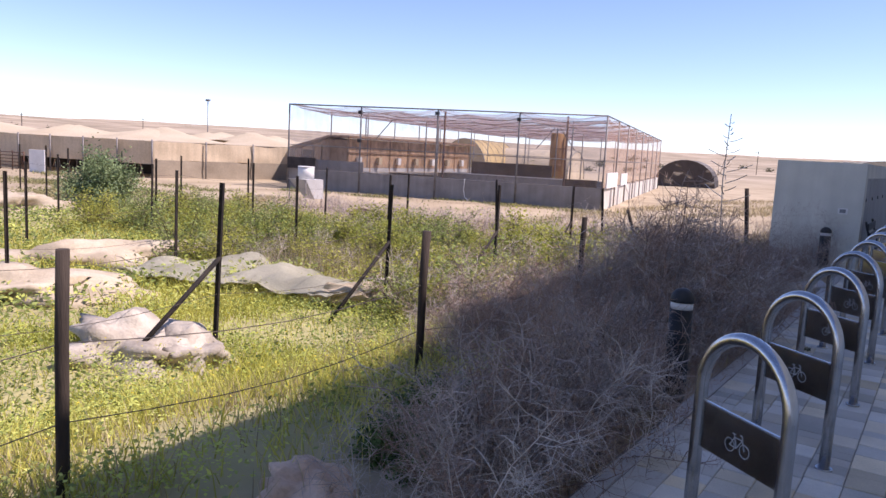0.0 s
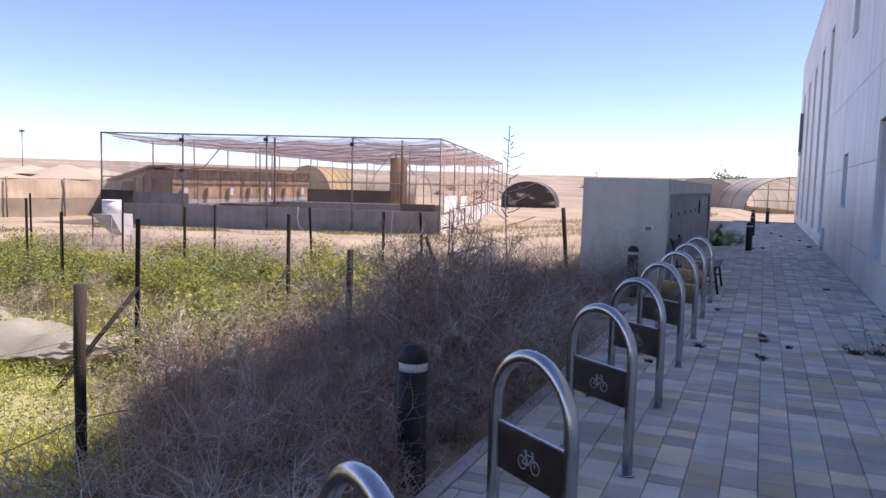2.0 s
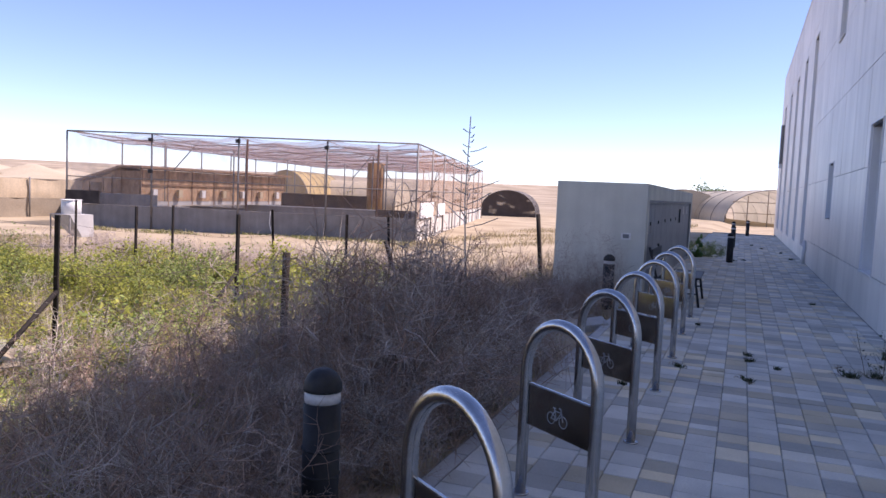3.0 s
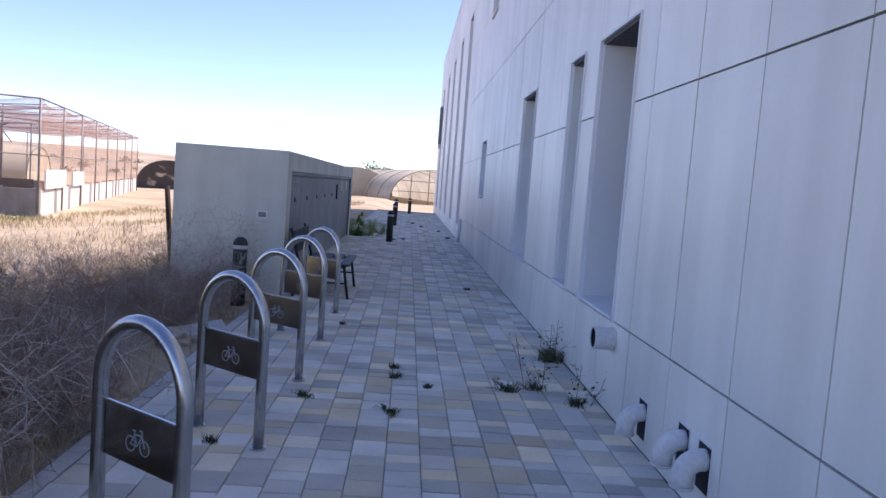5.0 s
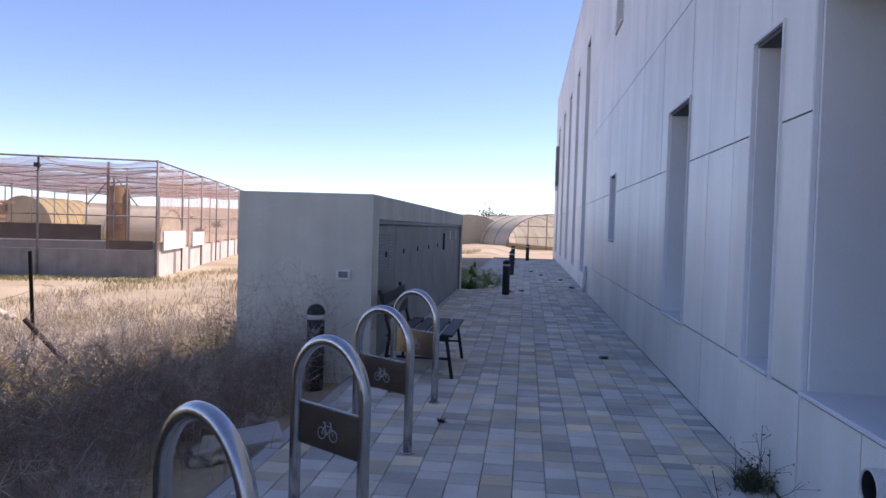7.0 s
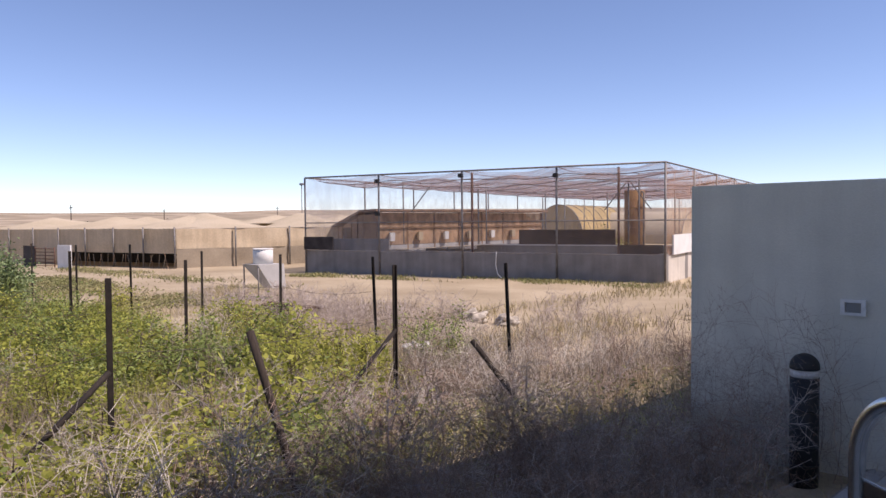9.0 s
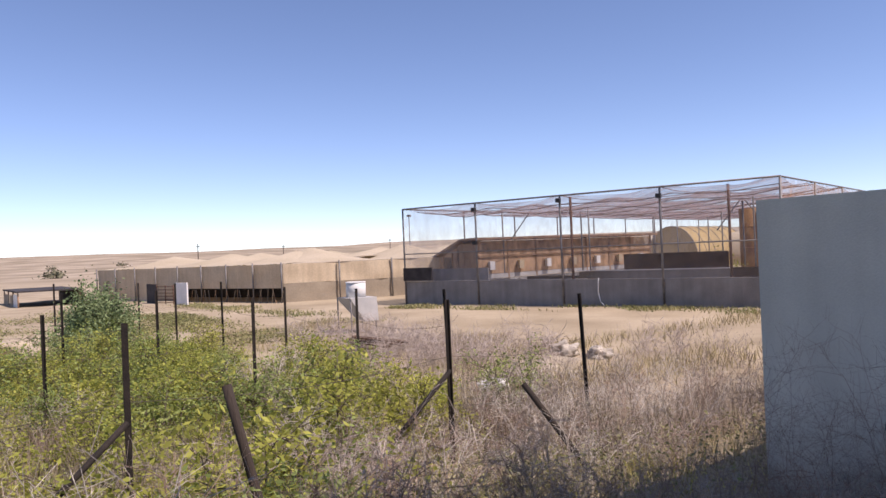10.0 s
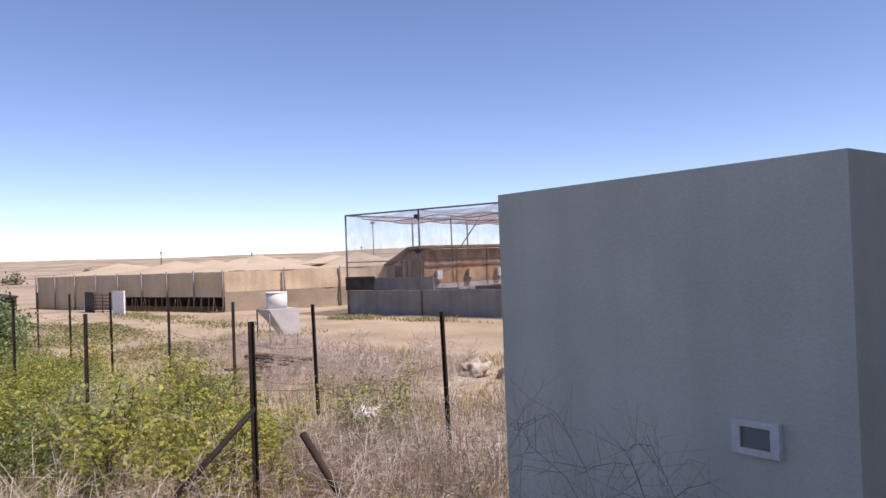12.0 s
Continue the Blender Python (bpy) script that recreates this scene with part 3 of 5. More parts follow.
def bike_rack():
    r, R, top = 0.03, 0.265, 0.97
    rack = empty("bicycle_rack", label="arched stainless steel bicycle stand with a polished plate", category="bicycle rack", group="bicycle racks along the path")
    cz = top - r - R
    pts = [(-R, 0, 0.002), (-R, 0, cz * 0.5), (-R, 0, cz)] + [(-R * math.cos(a), 0, cz + R * math.sin(a)) for a in (math.pi * k / 20 for k in range(1, 20))] + [(R, 0, cz), (R, 0, cz * 0.5), (R, 0, 0.002)]
    part("hoop", tube(pts, r, 14), M_STEEL, rack, "brushed tubular hoop")
    plate = part("plate", box(-R + r - 0.004, -0.004, 0.385, R - r + 0.004, 0.004, 0.60, 0.0015), M_SHEET, rack, "polished steel plate")
    part("plate_edge", box(-R + r, -0.007, 0.600, R - r, 0.007, 0.608, 0.002), M_STEEL, plate)
    part("bicycle_mark", bike_mark(bmesh.new(), 0.0, -0.006, 0.492, 0.072), M_MARK, plate, "pale bicycle outline")
    for x in (-R, R):
        part("collar", tube([(x, 0, 0.001), (x, 0, 0.012)], 0.046, 14), M_STEEL, rack)
    return rack


rack = bike_rack()
rack.matrix_world = pose(-0.29, 4.54, 0, 0, 0, -36.6)
for i in range(1, 8):
    copy_thing(rack, pose(-0.29 + 0.004 * (i % 3 - 1), 4.54 + 1.447 * i, 0, 0, 0, -36.6 + (-1.2, 0.8, 0.3, -0.5)[i % 4]))

# ---- bench ----
bench = empty("bench", (-0.43, 16.15, 0), label="black steel bench with slatted seat and low backrest", category="bench")
for k in range(4):
    x = 0.34 - k * 0.155
    part("slat", box(x - 0.062, -0.66, 0.425, x + 0.062, 0.66, 0.452, 0.006), M_BLACK, bench)
for y in (-0.6, 0.6):
    part("leg", tube([(0.40, y, 0.0), (0.33, y, 0.43)], 0.019, 6), M_BLACK, bench)
    part("leg", tube([(-0.30, y, 0.0), (-0.24, y, 0.43), (-0.36, y, 0.86)], 0.019, 6), M_BLACK, bench)
    part("rail", tube([(0.37, y, 0.20), (-0.27, y, 0.20)], 0.014, 6), M_BLACK, bench)
    part("seat_bearer", box(-0.27, y - 0.018, 0.398, 0.36, y + 0.018, 0.4245), M_BLACK, bench)
for z, x in ((0.62, -0.275), (0.77, -0.315)):
    part("back_slat", box(x - 0.012, -0.66, z - 0.06, x + 0.012, 0.66, z + 0.06, 0.005), M_BLACK, bench)


# ---- bollard lamps ----
def bollard(at, h, r, group):
    b = empty("bollard_light", at, label="black ribbed bollard light with a pale band below its cap", category="bollard", group=group)
    part("post", tube([(0, 0, -0.1), (0, 0, h * 0.825)], r, 18), M_BLACK, b)
    part("band", tube([(0, 0, h * 0.825), (0, 0, h * 0.885)], r * 0.97, 18), M_PVC, b, "pale translucent band")
    bm = bmesh.new()
    tube([(0, 0, h * k) for k in (0.885, 0.90, 0.93, 0.955, 0.975, 0.99, 1.0)], r * 1.04, 18, bm)
    for v in bm.verts:
        k = max(0.0, (v.co.z / h - 0.90) / 0.10)
        f = math.sqrt(max(0.0, 1 - k * k * 0.93))
        v.co.x *= f
        v.co.y *= f
    part("cap", bm, M_BLACK, b, "domed black cap")
    for k in range(4):
        z = h * (0.16 + 0.14 * k)
        part("rib", ring((0, 0, z), r, 0.006, 18, 5, axis="z"), M_BLACK, b)
    return b


G_B = "bollard lights along the path"
bollard((-1.20, 6.72, -0.1), 0.86, 0.084, G_B)
bollard((-1.32, 15.13, -0.08), 0.82, 0.085, G_B)
for p in ((0.24, 25.4, 0), (0.22, 33.0, 0), (0.14, 40.2, 0), (0.77, 44.5, 0)):
    bollard(p, 0.80, 0.085, G_B)

# ---- pipes through the plinth ----
stub = empty("drain_stub", (WALL_X, 11.27, 0.54), label="short pale plastic pipe stub sticking out of the wall", category="pipe")
bm = tube([(0.02, 0, 0), (-0.15, 0, 0)], 0.08, 20, caps=False)
for v, f in ((-0.15, 1.0), (-0.02, 1.06)):
    ring((0, 0, 0), 0.076, 0.006, 20, 5, bm, axis="z").verts.ensure_lookup_table()
    bmesh.ops.transform(bm, matrix=pose(v, 0, 0, 0, 90, 0) @ Matrix.Diagonal((f, f, 1, 1)), verts=bm.verts[-100:])
part("pipe", bm, M_PVC, stub)
# Shade inside the stub is put into the lining's colour.
bm = tube([(-0.148, 0, 0), (0.0, 0, 0)], 0.070, 20, caps=False)
tube([(-0.06, 0, 0), (-0.058, 0, 0)], 0.0695, 20, bm)
part("inside", bm, M_HOLE, stub, "pipe lining coloured dark for the shade inside")


def elbow(y, z):
    e = empty("pipe_elbow", (WALL_X, y, z), label="white plastic pipe elbow turned down out of a wall opening", category="pipe", group="pipe elbows at the plinth")
    pts = [(0.05, 0, 0)] + [(-0.02 - 0.09 * math.sin(a), 0, -0.09 + 0.09 * math.cos(a)) for a in (math.pi / 2 * k / 8 for k in range(9))] + [(-0.11, 0, -0.14)]
    part("bend", tube(pts, 0.055, 16), M_WHITE, e)
    part("rim", ring((-0.11, 0, -0.135), 0.055, 0.007, 18, 6, axis="z"), M_PVC, e)
    # No hole is cut here: a dark slab stands for the shaded opening.
    bm = box(-0.004, -0.07, -0.16, 0.02, 0.085, 0.075)
    part("opening", bm, M_HOLE, e, "flat dark slab for the shaded wall opening")
    bm = bmesh.new()
    for a in ((-0.007, -0.077, -0.16, 0.01, -0.07, 0.082), (-0.007, 0.085, -0.16, 0.01, 0.092, 0.082), (-0.007, -0.07, 0.075, 0.01, 0.085, 0.082)):
        box(*a, bm=bm)
    part("edge", bm, M_TRIM, e)
    return e


for y, z in ((10.50, 0.24), (9.84, 0.30), (9.56, 0.30)):
    elbow(y, z)
wallpipe = empty("downpipe", (WALL_X - 0.07, 26.6, 0.0), label="pale downpipe foot with a kink beside the wall", category="pipe")
part("pipe", tube([(0, 0, 0.02), (0, 0.0, 0.32), (0.03, 0.15, 0.44), (0.03, 0.3, 0.62)], 0.05, 10), M_PVC, wallpipe)

# ---- fences ----
def fence(label, posts, group="field fences", wires=(0.35, 0.7), thick=0.028, wood=False, braces=99, links=True):
    """posts: x, y, top z, lean in x, lean in y (metres over the height)."""
    f = empty("wire_fence", (posts[0][0], posts[0][1], 0), label=label, category="fence", group=group)
    o = Vector((posts[0][0], posts[0][1], 0))
    feet = []
    for k, (x, y, top, lx, ly) in enumerate(posts):
        g = ground_z(x - lx, y - ly) - 0.15
        a, b = Vector((x - lx, y - ly, g)) - o, Vector((x, y, top)) - o
        if wood:
            bm = tube([a, a.lerp(b, 0.3), a.lerp(b, 0.7), b], thick, 8)
            for v in bm.verts:
                v.co += Vector((noise.noise(v.co * 6), noise.noise(v.co * 6 + Vector((5, 0, 0))), 0)) * thick * 0.25
        else:
            d = (b - a)
            bm = box(-thick, -thick * 0.25, 0, thick, thick * 0.25, d.length)
            box(-thick * 0.25, thick * 0.25, 0, thick * 0.25, thick * 1.7, d.length, bm=bm)
            bm.transform(Matrix.Translation(a) @ d.to_track_quat("Z", "Y").to_matrix().to_4x4())
        part("post", bm, M_WOODPOST if wood else M_POST, f)
        feet.append((a, b))
        if k < braces:
            s = Vector((-0.12, -1.15, 0))
            e = a + s
            e.z = ground_z(e.x + o.x, e.y + o.y) - 0.05
            part("brace", tube([a.lerp(b, 0.6), e], thick * 1.05, 6), M_POST, f, "slanting brace")
    if links:
        for (a, b), (c, d) in zip(feet, feet[1:]):
            for w in wires:
                p, q = a.lerp(b, 0.12 + 0.8 * w), c.lerp(d, 0.12 + 0.8 * w)
                pts = [p.lerp(q, t / 6) - Vector((0, 0, 0.10 * math.sin(math.pi * t / 6))) for t in range(7)]
                part("wire", tube(pts, 0.0035, 4), M_WIRE, f)
    return f


fence("thick dark weathered posts with a few sagging wires", [(-3.30, 0.3, 1.05, 0, 0), (-3.25, 3.22, 1.084, 0.02, 0.0), (-3.123, 6.143, 1.015, 0.02, 0), (-3.125, 9.283, 0.99, 0.0, 0.03)], thick=0.034, wood=True, braces=0)
fence("leaning dark posts of a collapsed fence", [(-3.90, 12.756, 0.883, -0.40, -0.18), (-4.838, 15.843, 0.353, -0.80, -0.25)], thick=0.029, wood=True, braces=0, links=False)
fence("single dark post beside the service block", [(-3.53, 19.25, 1.18, -0.16, 0.05)], thick=0.05, wood=True, braces=0, links=False)
fence("thin dark angle-iron posts with slanting braces and wire", [(-6.45, 3.6, 1.15, 0, 0), (-6.32, 6.71, 1.18, 0.06, 0.03), (-6.29, 9.71, 1.142, 0.03, 0.02), (-6.26, 12.735, 1.112, 0.02, 0), (-6.40, 16.15, 1.062, 0, 0), (-6.737, 18.574, 0.963, -0.14, 0.05)], thick=0.026, braces=5)
fence("thin dark angle-iron posts across the field", [(-9.707, 18.48, 0.977, -0.12, 0.02), (-12.555, 18.41, 0.945, 0.02, 0), (-15.6, 18.24, 0.947, 0.03, 0), (-18.78, 17.87, 1.06, -0.03, 0), (-21.9, 17.6, 1.0, 0, 0), (-25.0, 17.3, 1.0, 0.05, 0), (-28.1, 17.0, 0.98, 0, 0), (-31.2, 16.7, 1.0, 0, 0)], thick=0.026, braces=0)
fence("dark posts of an old enclosure in the field", [(-11.097, 15.725, 0.991, 0.04, 0), (-11.35, 12.8, 0.95, 0, 0), (-11.5, 9.87, 1.04, 0.02, 0), (-11.6, 6.9, 1.0, 0, 0)], thick=0.026, braces=0)
fence("dark posts of an old enclosure in the field", [(-15.8, 15.486, 1.038, 0, 0), (-16.1, 12.5, 0.95, 0.03, 0), (-16.43, 9.6, 0.93, 0, 0)], thick=0.026, braces=0)
fence("dark posts among the weeds", [(-18.2, 14.06, 1.01, 0, 0), (-21.6, 13.1, 0.95, 0, 0), (-25.9, 15.0, 1.1, 0, 0)], thick=0.026, braces=0)

# ---- netted aviary ----
A0, AU, AV = Vector((-31.152, 31.538, 0)), Vector((0.9565, 0.2918, 0)), Vector((-0.2498, 0.9683, 0))
AW, AD, AT, AG = 17.75, 39.75, 3.81, -0.96


def av(u, v, z):
    return A0 + AU * u + AV * v + Vector((0, 0, z))


def rail(a, b, r, n=6):
    return tube([a, b], r, n)


cage = empty("aviary", label="large netted aviary on slender steel posts with a low block wall", category="aviary")
us, vs = [0, 4.43, 8.87, 13.3, AW], [AD * k / 8 for k in range(9)]
for i, u in enumerate(us):
    for j, v in enumerate(vs):
        edge = u in (0, AW) or j in (0, 8)
        if not edge and (j % 2 or i % 2 == 0 and j in (2, 6)):
            continue
        part("post", rail(av(u, v, AG - 0.2), av(u, v, AT), 0.045), M_PIPE, cage)
for u, v in ((9.1, 0.5), (15.6, 1.0), (2.5, 5.0), (6.2, 7.5), (15.0, 6.0)):
    part("post", rail(av(u, v, AG - 0.2), av(u, v, AT - 0.05), 0.055 if v <= 1 else 0.04), M_RUST if v <= 1 else M_PIPE, cage, "dark red-brown post" if v <= 1 else "")
for v in (0, AD):
    part("rail", rail(av(0, v, AT), av(AW, v, AT), 0.04), M_PIPE, cage)
    part("rail", rail(av(0, v, 1.55), av(AW, v, 1.55), 0.025), M_PIPE, cage)
for u in (0, AW):
    part("rail", rail(av(u, 0, AT), av(u, AD, AT), 0.04), M_PIPE, cage)
    part("rail", rail(av(u, 0, 1.55), av(u, AD, 1.55), 0.025), M_PIPE, cage)
for u in us[1:-1]:
    part("cable", tube([av(u, AD * k / 24, AT - 0.12 * math.sin(math.pi * (k % 3) / 3)) for k in range(25)], 0.018, 4), M_RUST, cage)
for v in vs[1:-1]:
    part("cable", tube([av(AW * k / 16, v, AT - 0.10 * math.sin(math.pi * (k % 4) / 4)) for k in range(17)], 0.018, 4), M_RUST, cage)
for u, du in ((4.43, -1.4), (13.3, -1.3), (13.3, 1.2)):
    part("brace", rail(av(u, vs[1] if du == -1.4 else vs[2], AT - 0.1), av(u + du, vs[1] if du == -1.4 else vs[2], AT - 1.7), 0.03), M_PIPE, cage)


for u, z in ((4.43, 1.95), (4.43, 3.5), (13.3, 3.45), (8.87, 3.6)):
    part("floodlight", box(-0.10, -0.16, -0.09, 0.10, 0.02, 0.09, 0.015, m=Matrix.Translation(av(u, -0.06, z)) @ Matrix.Rotation(math.atan2(AU.y, AU.x), 4, "Z")), M_BLACK, cage, "small dark floodlight")


def roof_net(a, b):
    u, v = a * AW, b * AD
    sag = 0.42 * abs(math.sin(math.pi * v / (AD / 8))) * (0.5 + 0.5 * math.sin(math.pi * a)) + 0.16 * abs(math.sin(math.pi * u / 4.43))
    return av(u, v, AT + 0.02 - sag - 0.10 * noise.noise((u * 0.7, v * 0.9, 2)))


part("roof_net", sheet(roof_net, 60, 120), M_NETROOF, cage, "sagging pinkish grey netting")
for k in range(22):
    v = AD * (k + 0.6) / 22
    pts = [roof_net(t / 20, v / AD) - Vector((0, 0, 0.02 + 0.05 * noise.noise((t * 0.4, k, 0)))) for t in range(21)]
    part("net_seam", tube(pts, 0.022, 4), M_RUST, cage)
for a, b in (((0, 0), (AW, 0)), ((0, 0), (0, AD)), ((0, AD), (AW, AD))):
    part("side_net", sheet(lambda s, t, a=a, b=b: av(a[0] + (b[0] - a[0]) * s, a[1] + (b[1] - a[1]) * s, 0.15 + (AT - 0.2) * t) + AV * 0.05 * noise.noise((s * 30, t * 6, 0)), 24, 6), M_NETSIDE, cage, "fine pale netting")
part("side_net", sheet(lambda s, t: av(AW, AD * s, 0.15 + (AT - 0.2) * t), 30, 6), M_NETSUN, cage, "tan netting")


def wall_run(u0, v0, u1, v1, z0, z1, th=0.18):
    a, b = av(u0, v0, 0), av(u1, v1, 0)
    d = b - a
    return box(0, -th / 2, z0, d.length, th / 2, z1, m=Matrix.Translation(a) @ Matrix.Rotation(math.atan2(d.y, d.x), 4, "Z"))


part("low_wall", wall_run(0, 0.12, AW, 0.12, AG - 0.3, 0.19), M_BLOCK, cage, "low grey block wall")
# Sunlight on this side is put into the panels' paler colour.
for k in range(12):
    v0 = 0.25 + k * (AD - 0.4) / 12
    part("wall_block", wall_run(AW - 0.12, v0 + 0.03, AW - 0.12, v0 + (AD - 0.4) / 12 - 0.03, AG - 0.3, 0.12 + 0.04 * (k % 2)), M_BLOCK_SUNLIT, cage, "wall panel in block colour paled for the sunlit side")
    part("wall_pier", box(-0.13, -0.13, AG - 0.3, 0.13, 0.13, 0.22, m=Matrix.Translation(av(AW - 0.12, v0, 0))), M_BLOCK, cage)
part("low_wall", wall_run(0.12, 0.3, 0.12, AD, AG - 0.3, 0.15), M_BLOCK, cage)
part("floor", box(0, 0, -0.1, AW - 0.5, AD - 0.5, 0.02, m=Matrix.Translation(av(0.25, 0.25, AG + 0.12)) @ Matrix.Rotation(math.atan2(AU.y, AU.x), 4, "Z")), M_EARTH, cage, "bare sandy floor")
PANELS = [  # u0, v0, u1, v1, z0, z1, material, name, label
    (0.05, -0.15, 1.75, -0.05, 0.22, 0.86, M_DARK, "tarpaulin", "dark tarpaulin hung over the corner of the aviary wall"),
    (7.8, 3.4, 17.2, 3.9, -0.7, 0.40, M_BLOCK, "inner_wall", "grey inner wall of the aviary"),
    (7.8, 3.3, 17.2, 3.8, 0.40, 0.44, M_WHITE, "coping_strip", "pale coping along the aviary's inner wall"),
    (9.3, 5.0, 14.05, 5.4, -0.7, 1.12, M_BROWN_D, "board_fence", "dark brown board partition in the aviary"),
    (15.5, 1.4, 17.2, 1.8, -0.7, 0.52, M_BROWN_D, "board_fence", "dark brown board partition in the aviary"),
    (0.5, 1.2, 3.9, 1.6, -0.7, 0.74, M_BLOCK, "corrugated_screen", "grey corrugated sheet screen in the aviary"),
    (4.5, 2.2, 8.6, 2.6, -0.7, 0.10, M_KERB, "inner_wall", "low grey inner wall of the aviary"),
]
for u0, v0, u1, v1, z0, z1, mt, nm, lb in PANELS:
    tagged(part(nm, wall_run(u0, v0, u1, v1, AG if z0 < 0 else z0, z1, 0.09), mt), lb, nm.replace("_", " "))
for u, v, w, h in ((AW + 0.05, 1.0, 4.4, 0.80), (AW + 0.05, 7.2, 3.2, 0.70)):
    b = wall_run(u, v, u, v + w, 0.16, 0.16 + h, 0.06)
    tagged(part("white_board", b, M_WHITE), "white board set on the aviary's side wall", "board", "white boards")
coop = empty("low_coop", av(4.3, 1.6, AG), label="low coop with a sloping pale sheet roof in the aviary", category="coop")
o = av(4.3, 1.6, AG)
for u0, v0, u1, v1 in ((4.3, 1.6, 8.6, 1.7), (4.3, 4.4, 8.6, 4.5)):
    b = wall_run(u0, v0, u1, v1, AG, 0.16, 0.1)
    b.transform(Matrix.Translation(-o))
    part("side_wall", b, M_BLOCK, coop)
part("roof", sheet(lambda s, t: av(4.2 + 4.5 * s, 1.5 + 3.1 * t, 0.20 + 0.24 * s + 0.02 * noise.noise((s * 9, t * 5, 0))) - o, 16, 8), M_TAN_L, coop, "pale sloping roof sheet")
tagged(part("hose", tube([av(10.55, -0.03, 0.24), av(10.55, -0.06, 0.1), av(10.52, -0.05, -0.35), av(10.62, -0.06, -0.75), av(10.9, -0.25, AG + 0.06)], 0.02, 6), M_WHITE), "white hose hanging down the aviary wall", "hose")

# bird house along the aviary's side: brown mesh bays under a low roof
H0, HU, HV = Vector((-29.8, 35.2, 0)), Vector((-0.085, 0.996, 0)), Vector((-0.93, 0.367, 0))
HL, HD, HT = 15.5, 9.0, 2.25


def hs(u, v, z):
    return H0 + HU * u + HV * v + Vector((0, 0, z))


house = empty("bird_house", label="long low brown bird house with meshed bays", category="shed")
def hbox(u0, u1, v0, v1, z0, z1):
    bm = bmesh.new()
    c = [bm.verts.new(hs(u, v, z)) for z in (z0, z1) for u, v in ((u0, v0), (u1, v0), (u1, v1), (u0, v1))]
    for f in ((0, 1, 2, 3), (4, 5, 6, 7), (0, 1, 5, 4), (1, 2, 6, 5), (2, 3, 7, 6), (3, 0, 4, 7)):
        bm.faces.new([c[k] for k in f])
    bmesh.ops.recalc_face_normals(bm, faces=bm.faces)
    return bm


def fall(bm):
    """Lowers what lies behind the front bays, so that the roof slopes down to the back."""
    for v in bm.verts:
        back = max(0.0, (v.co - hs(0, 0, 0)).dot(HV) - 2.2)
        if v.co.z > 1.0:
            v.co.z -= 0.14 * back
    return bm


part("roof", hbox(-0.4, HL + 0.4, -0.5, 2.6, HT - 0.12, HT), M_ROOF, house, "flat rusty brown roof")
part("rear_roof", fall(hbox(-0.4, HL + 0.4, 2.6, HD, HT - 0.12, HT)), M_ROOF, house, "roof sloping to the back")
part("back_wall", hbox(0, HL, 2.6, 2.7, AG, HT - 0.15), M_BROWN, house)
part("floor", hbox(0, HL, 0, 2.6, AG - 0.1, 0.1), M_BLOCK, house)
for k in range(8):
    u = HL * k / 7
    part("post", hbox(u - 0.06, u + 0.06, 0, 0.12, AG, HT - 0.14), M_BROWN, house)
    if k < 7:
        part("mesh_bay", hbox(u + 0.06, u + HL / 7 - 0.06, 0.04, 0.06, 0.35, HT - 0.2), M_TANSCREEN, house, "brown mesh")
        part("board", hbox(u + 0.06, u + HL / 7 - 0.06, 0.0, 0.08, AG, 0.33), M_KERB, house)
        part("nest_box", hbox(u + 0.7, u + 1.05, -0.35, -0.02, 0.55, 1.0), M_WHITE if k % 2 == 0 else M_TAN_L, house, "pale nest box")
part("rail", hbox(0, HL, -0.06, -0.01, 1.22, 1.30), M_BROWN, house)
part("end_wall", hbox(0, 0.1, 0.12, 3.9, AG, HT - 0.27), M_BROWN, house, "brown end wall")
part("rear_end_wall", fall(hbox(0, 0.1, 3.9, HD, AG, HT - 0.2)), M_BROWN, house, "brown end wall")
# The wall is unbroken; this panel's dark colour stands for a doorway in shade.
part("end_opening", hbox(-0.02, -0.005, 5.2, 7.0, AG, HT - 1.0), M_BROWN_D, house, "flat dark panel for the shaded doorway")
for v in (0.2, 3.85, 5.1, 7.1, 8.7):
    part("end_post", hbox(-0.08, -0.005, v, v + 0.1, AG, HT - 0.32 - 0.14 * max(0, v - 2.2)), M_BROWN, house)

tank = empty("water_tank", (-21.6, 46.8, AG), label="tall rust-streaked ochre steel tank inside the aviary", category="tank")
part("drum", tube([(0, 0, 0), (0, 0, 2.0), (0, 0, 4.15)], 0.56, 24), M_TANK, tank)
for z in (1.0, 2.1, 3.2):
    part("hoop", ring((0, 0, z), 0.57, 0.03, 24, 5, axis="z"), M_TANK, tank)
part("pipe", tube([(0.68, -0.2, 0), (0.68, -0.2, 4.0), (0.3, -0.1, 4.2)], 0.05, 8), M_PIPE, tank)

# ---- feed hopper with a white drum on top ----
hopper = empty("feed_hopper", (-21.68, 23.45, 0), label="white drum standing on a pale sheet-metal hopper", category="hopper")
g = ground_z(-21.68, 23.45)
part("drum", tube([(0, 0, 0.20), (0, 0, 0.45), (0, 0, 0.70)], 0.33, 20), M_WHITE, hopper, "white plastic drum")
part("rim", ring((0, 0, 0.70), 0.33, 0.02, 20, 5, axis="z"), M_WHITE, hopper)
bm = bmesh.new()
top = [bm.verts.new((x, y, 0.2)) for x, y in ((-0.5, -0.5), (0.5, -0.5), (0.5, 0.5), (-0.5, 0.5))]
low = [bm.verts.new((x + 0.22, y + 0.30, -0.60)) for x, y in ((-0.26, -0.26), (0.26, -0.26), (0.26, 0.26), (-0.26, 0.26))]
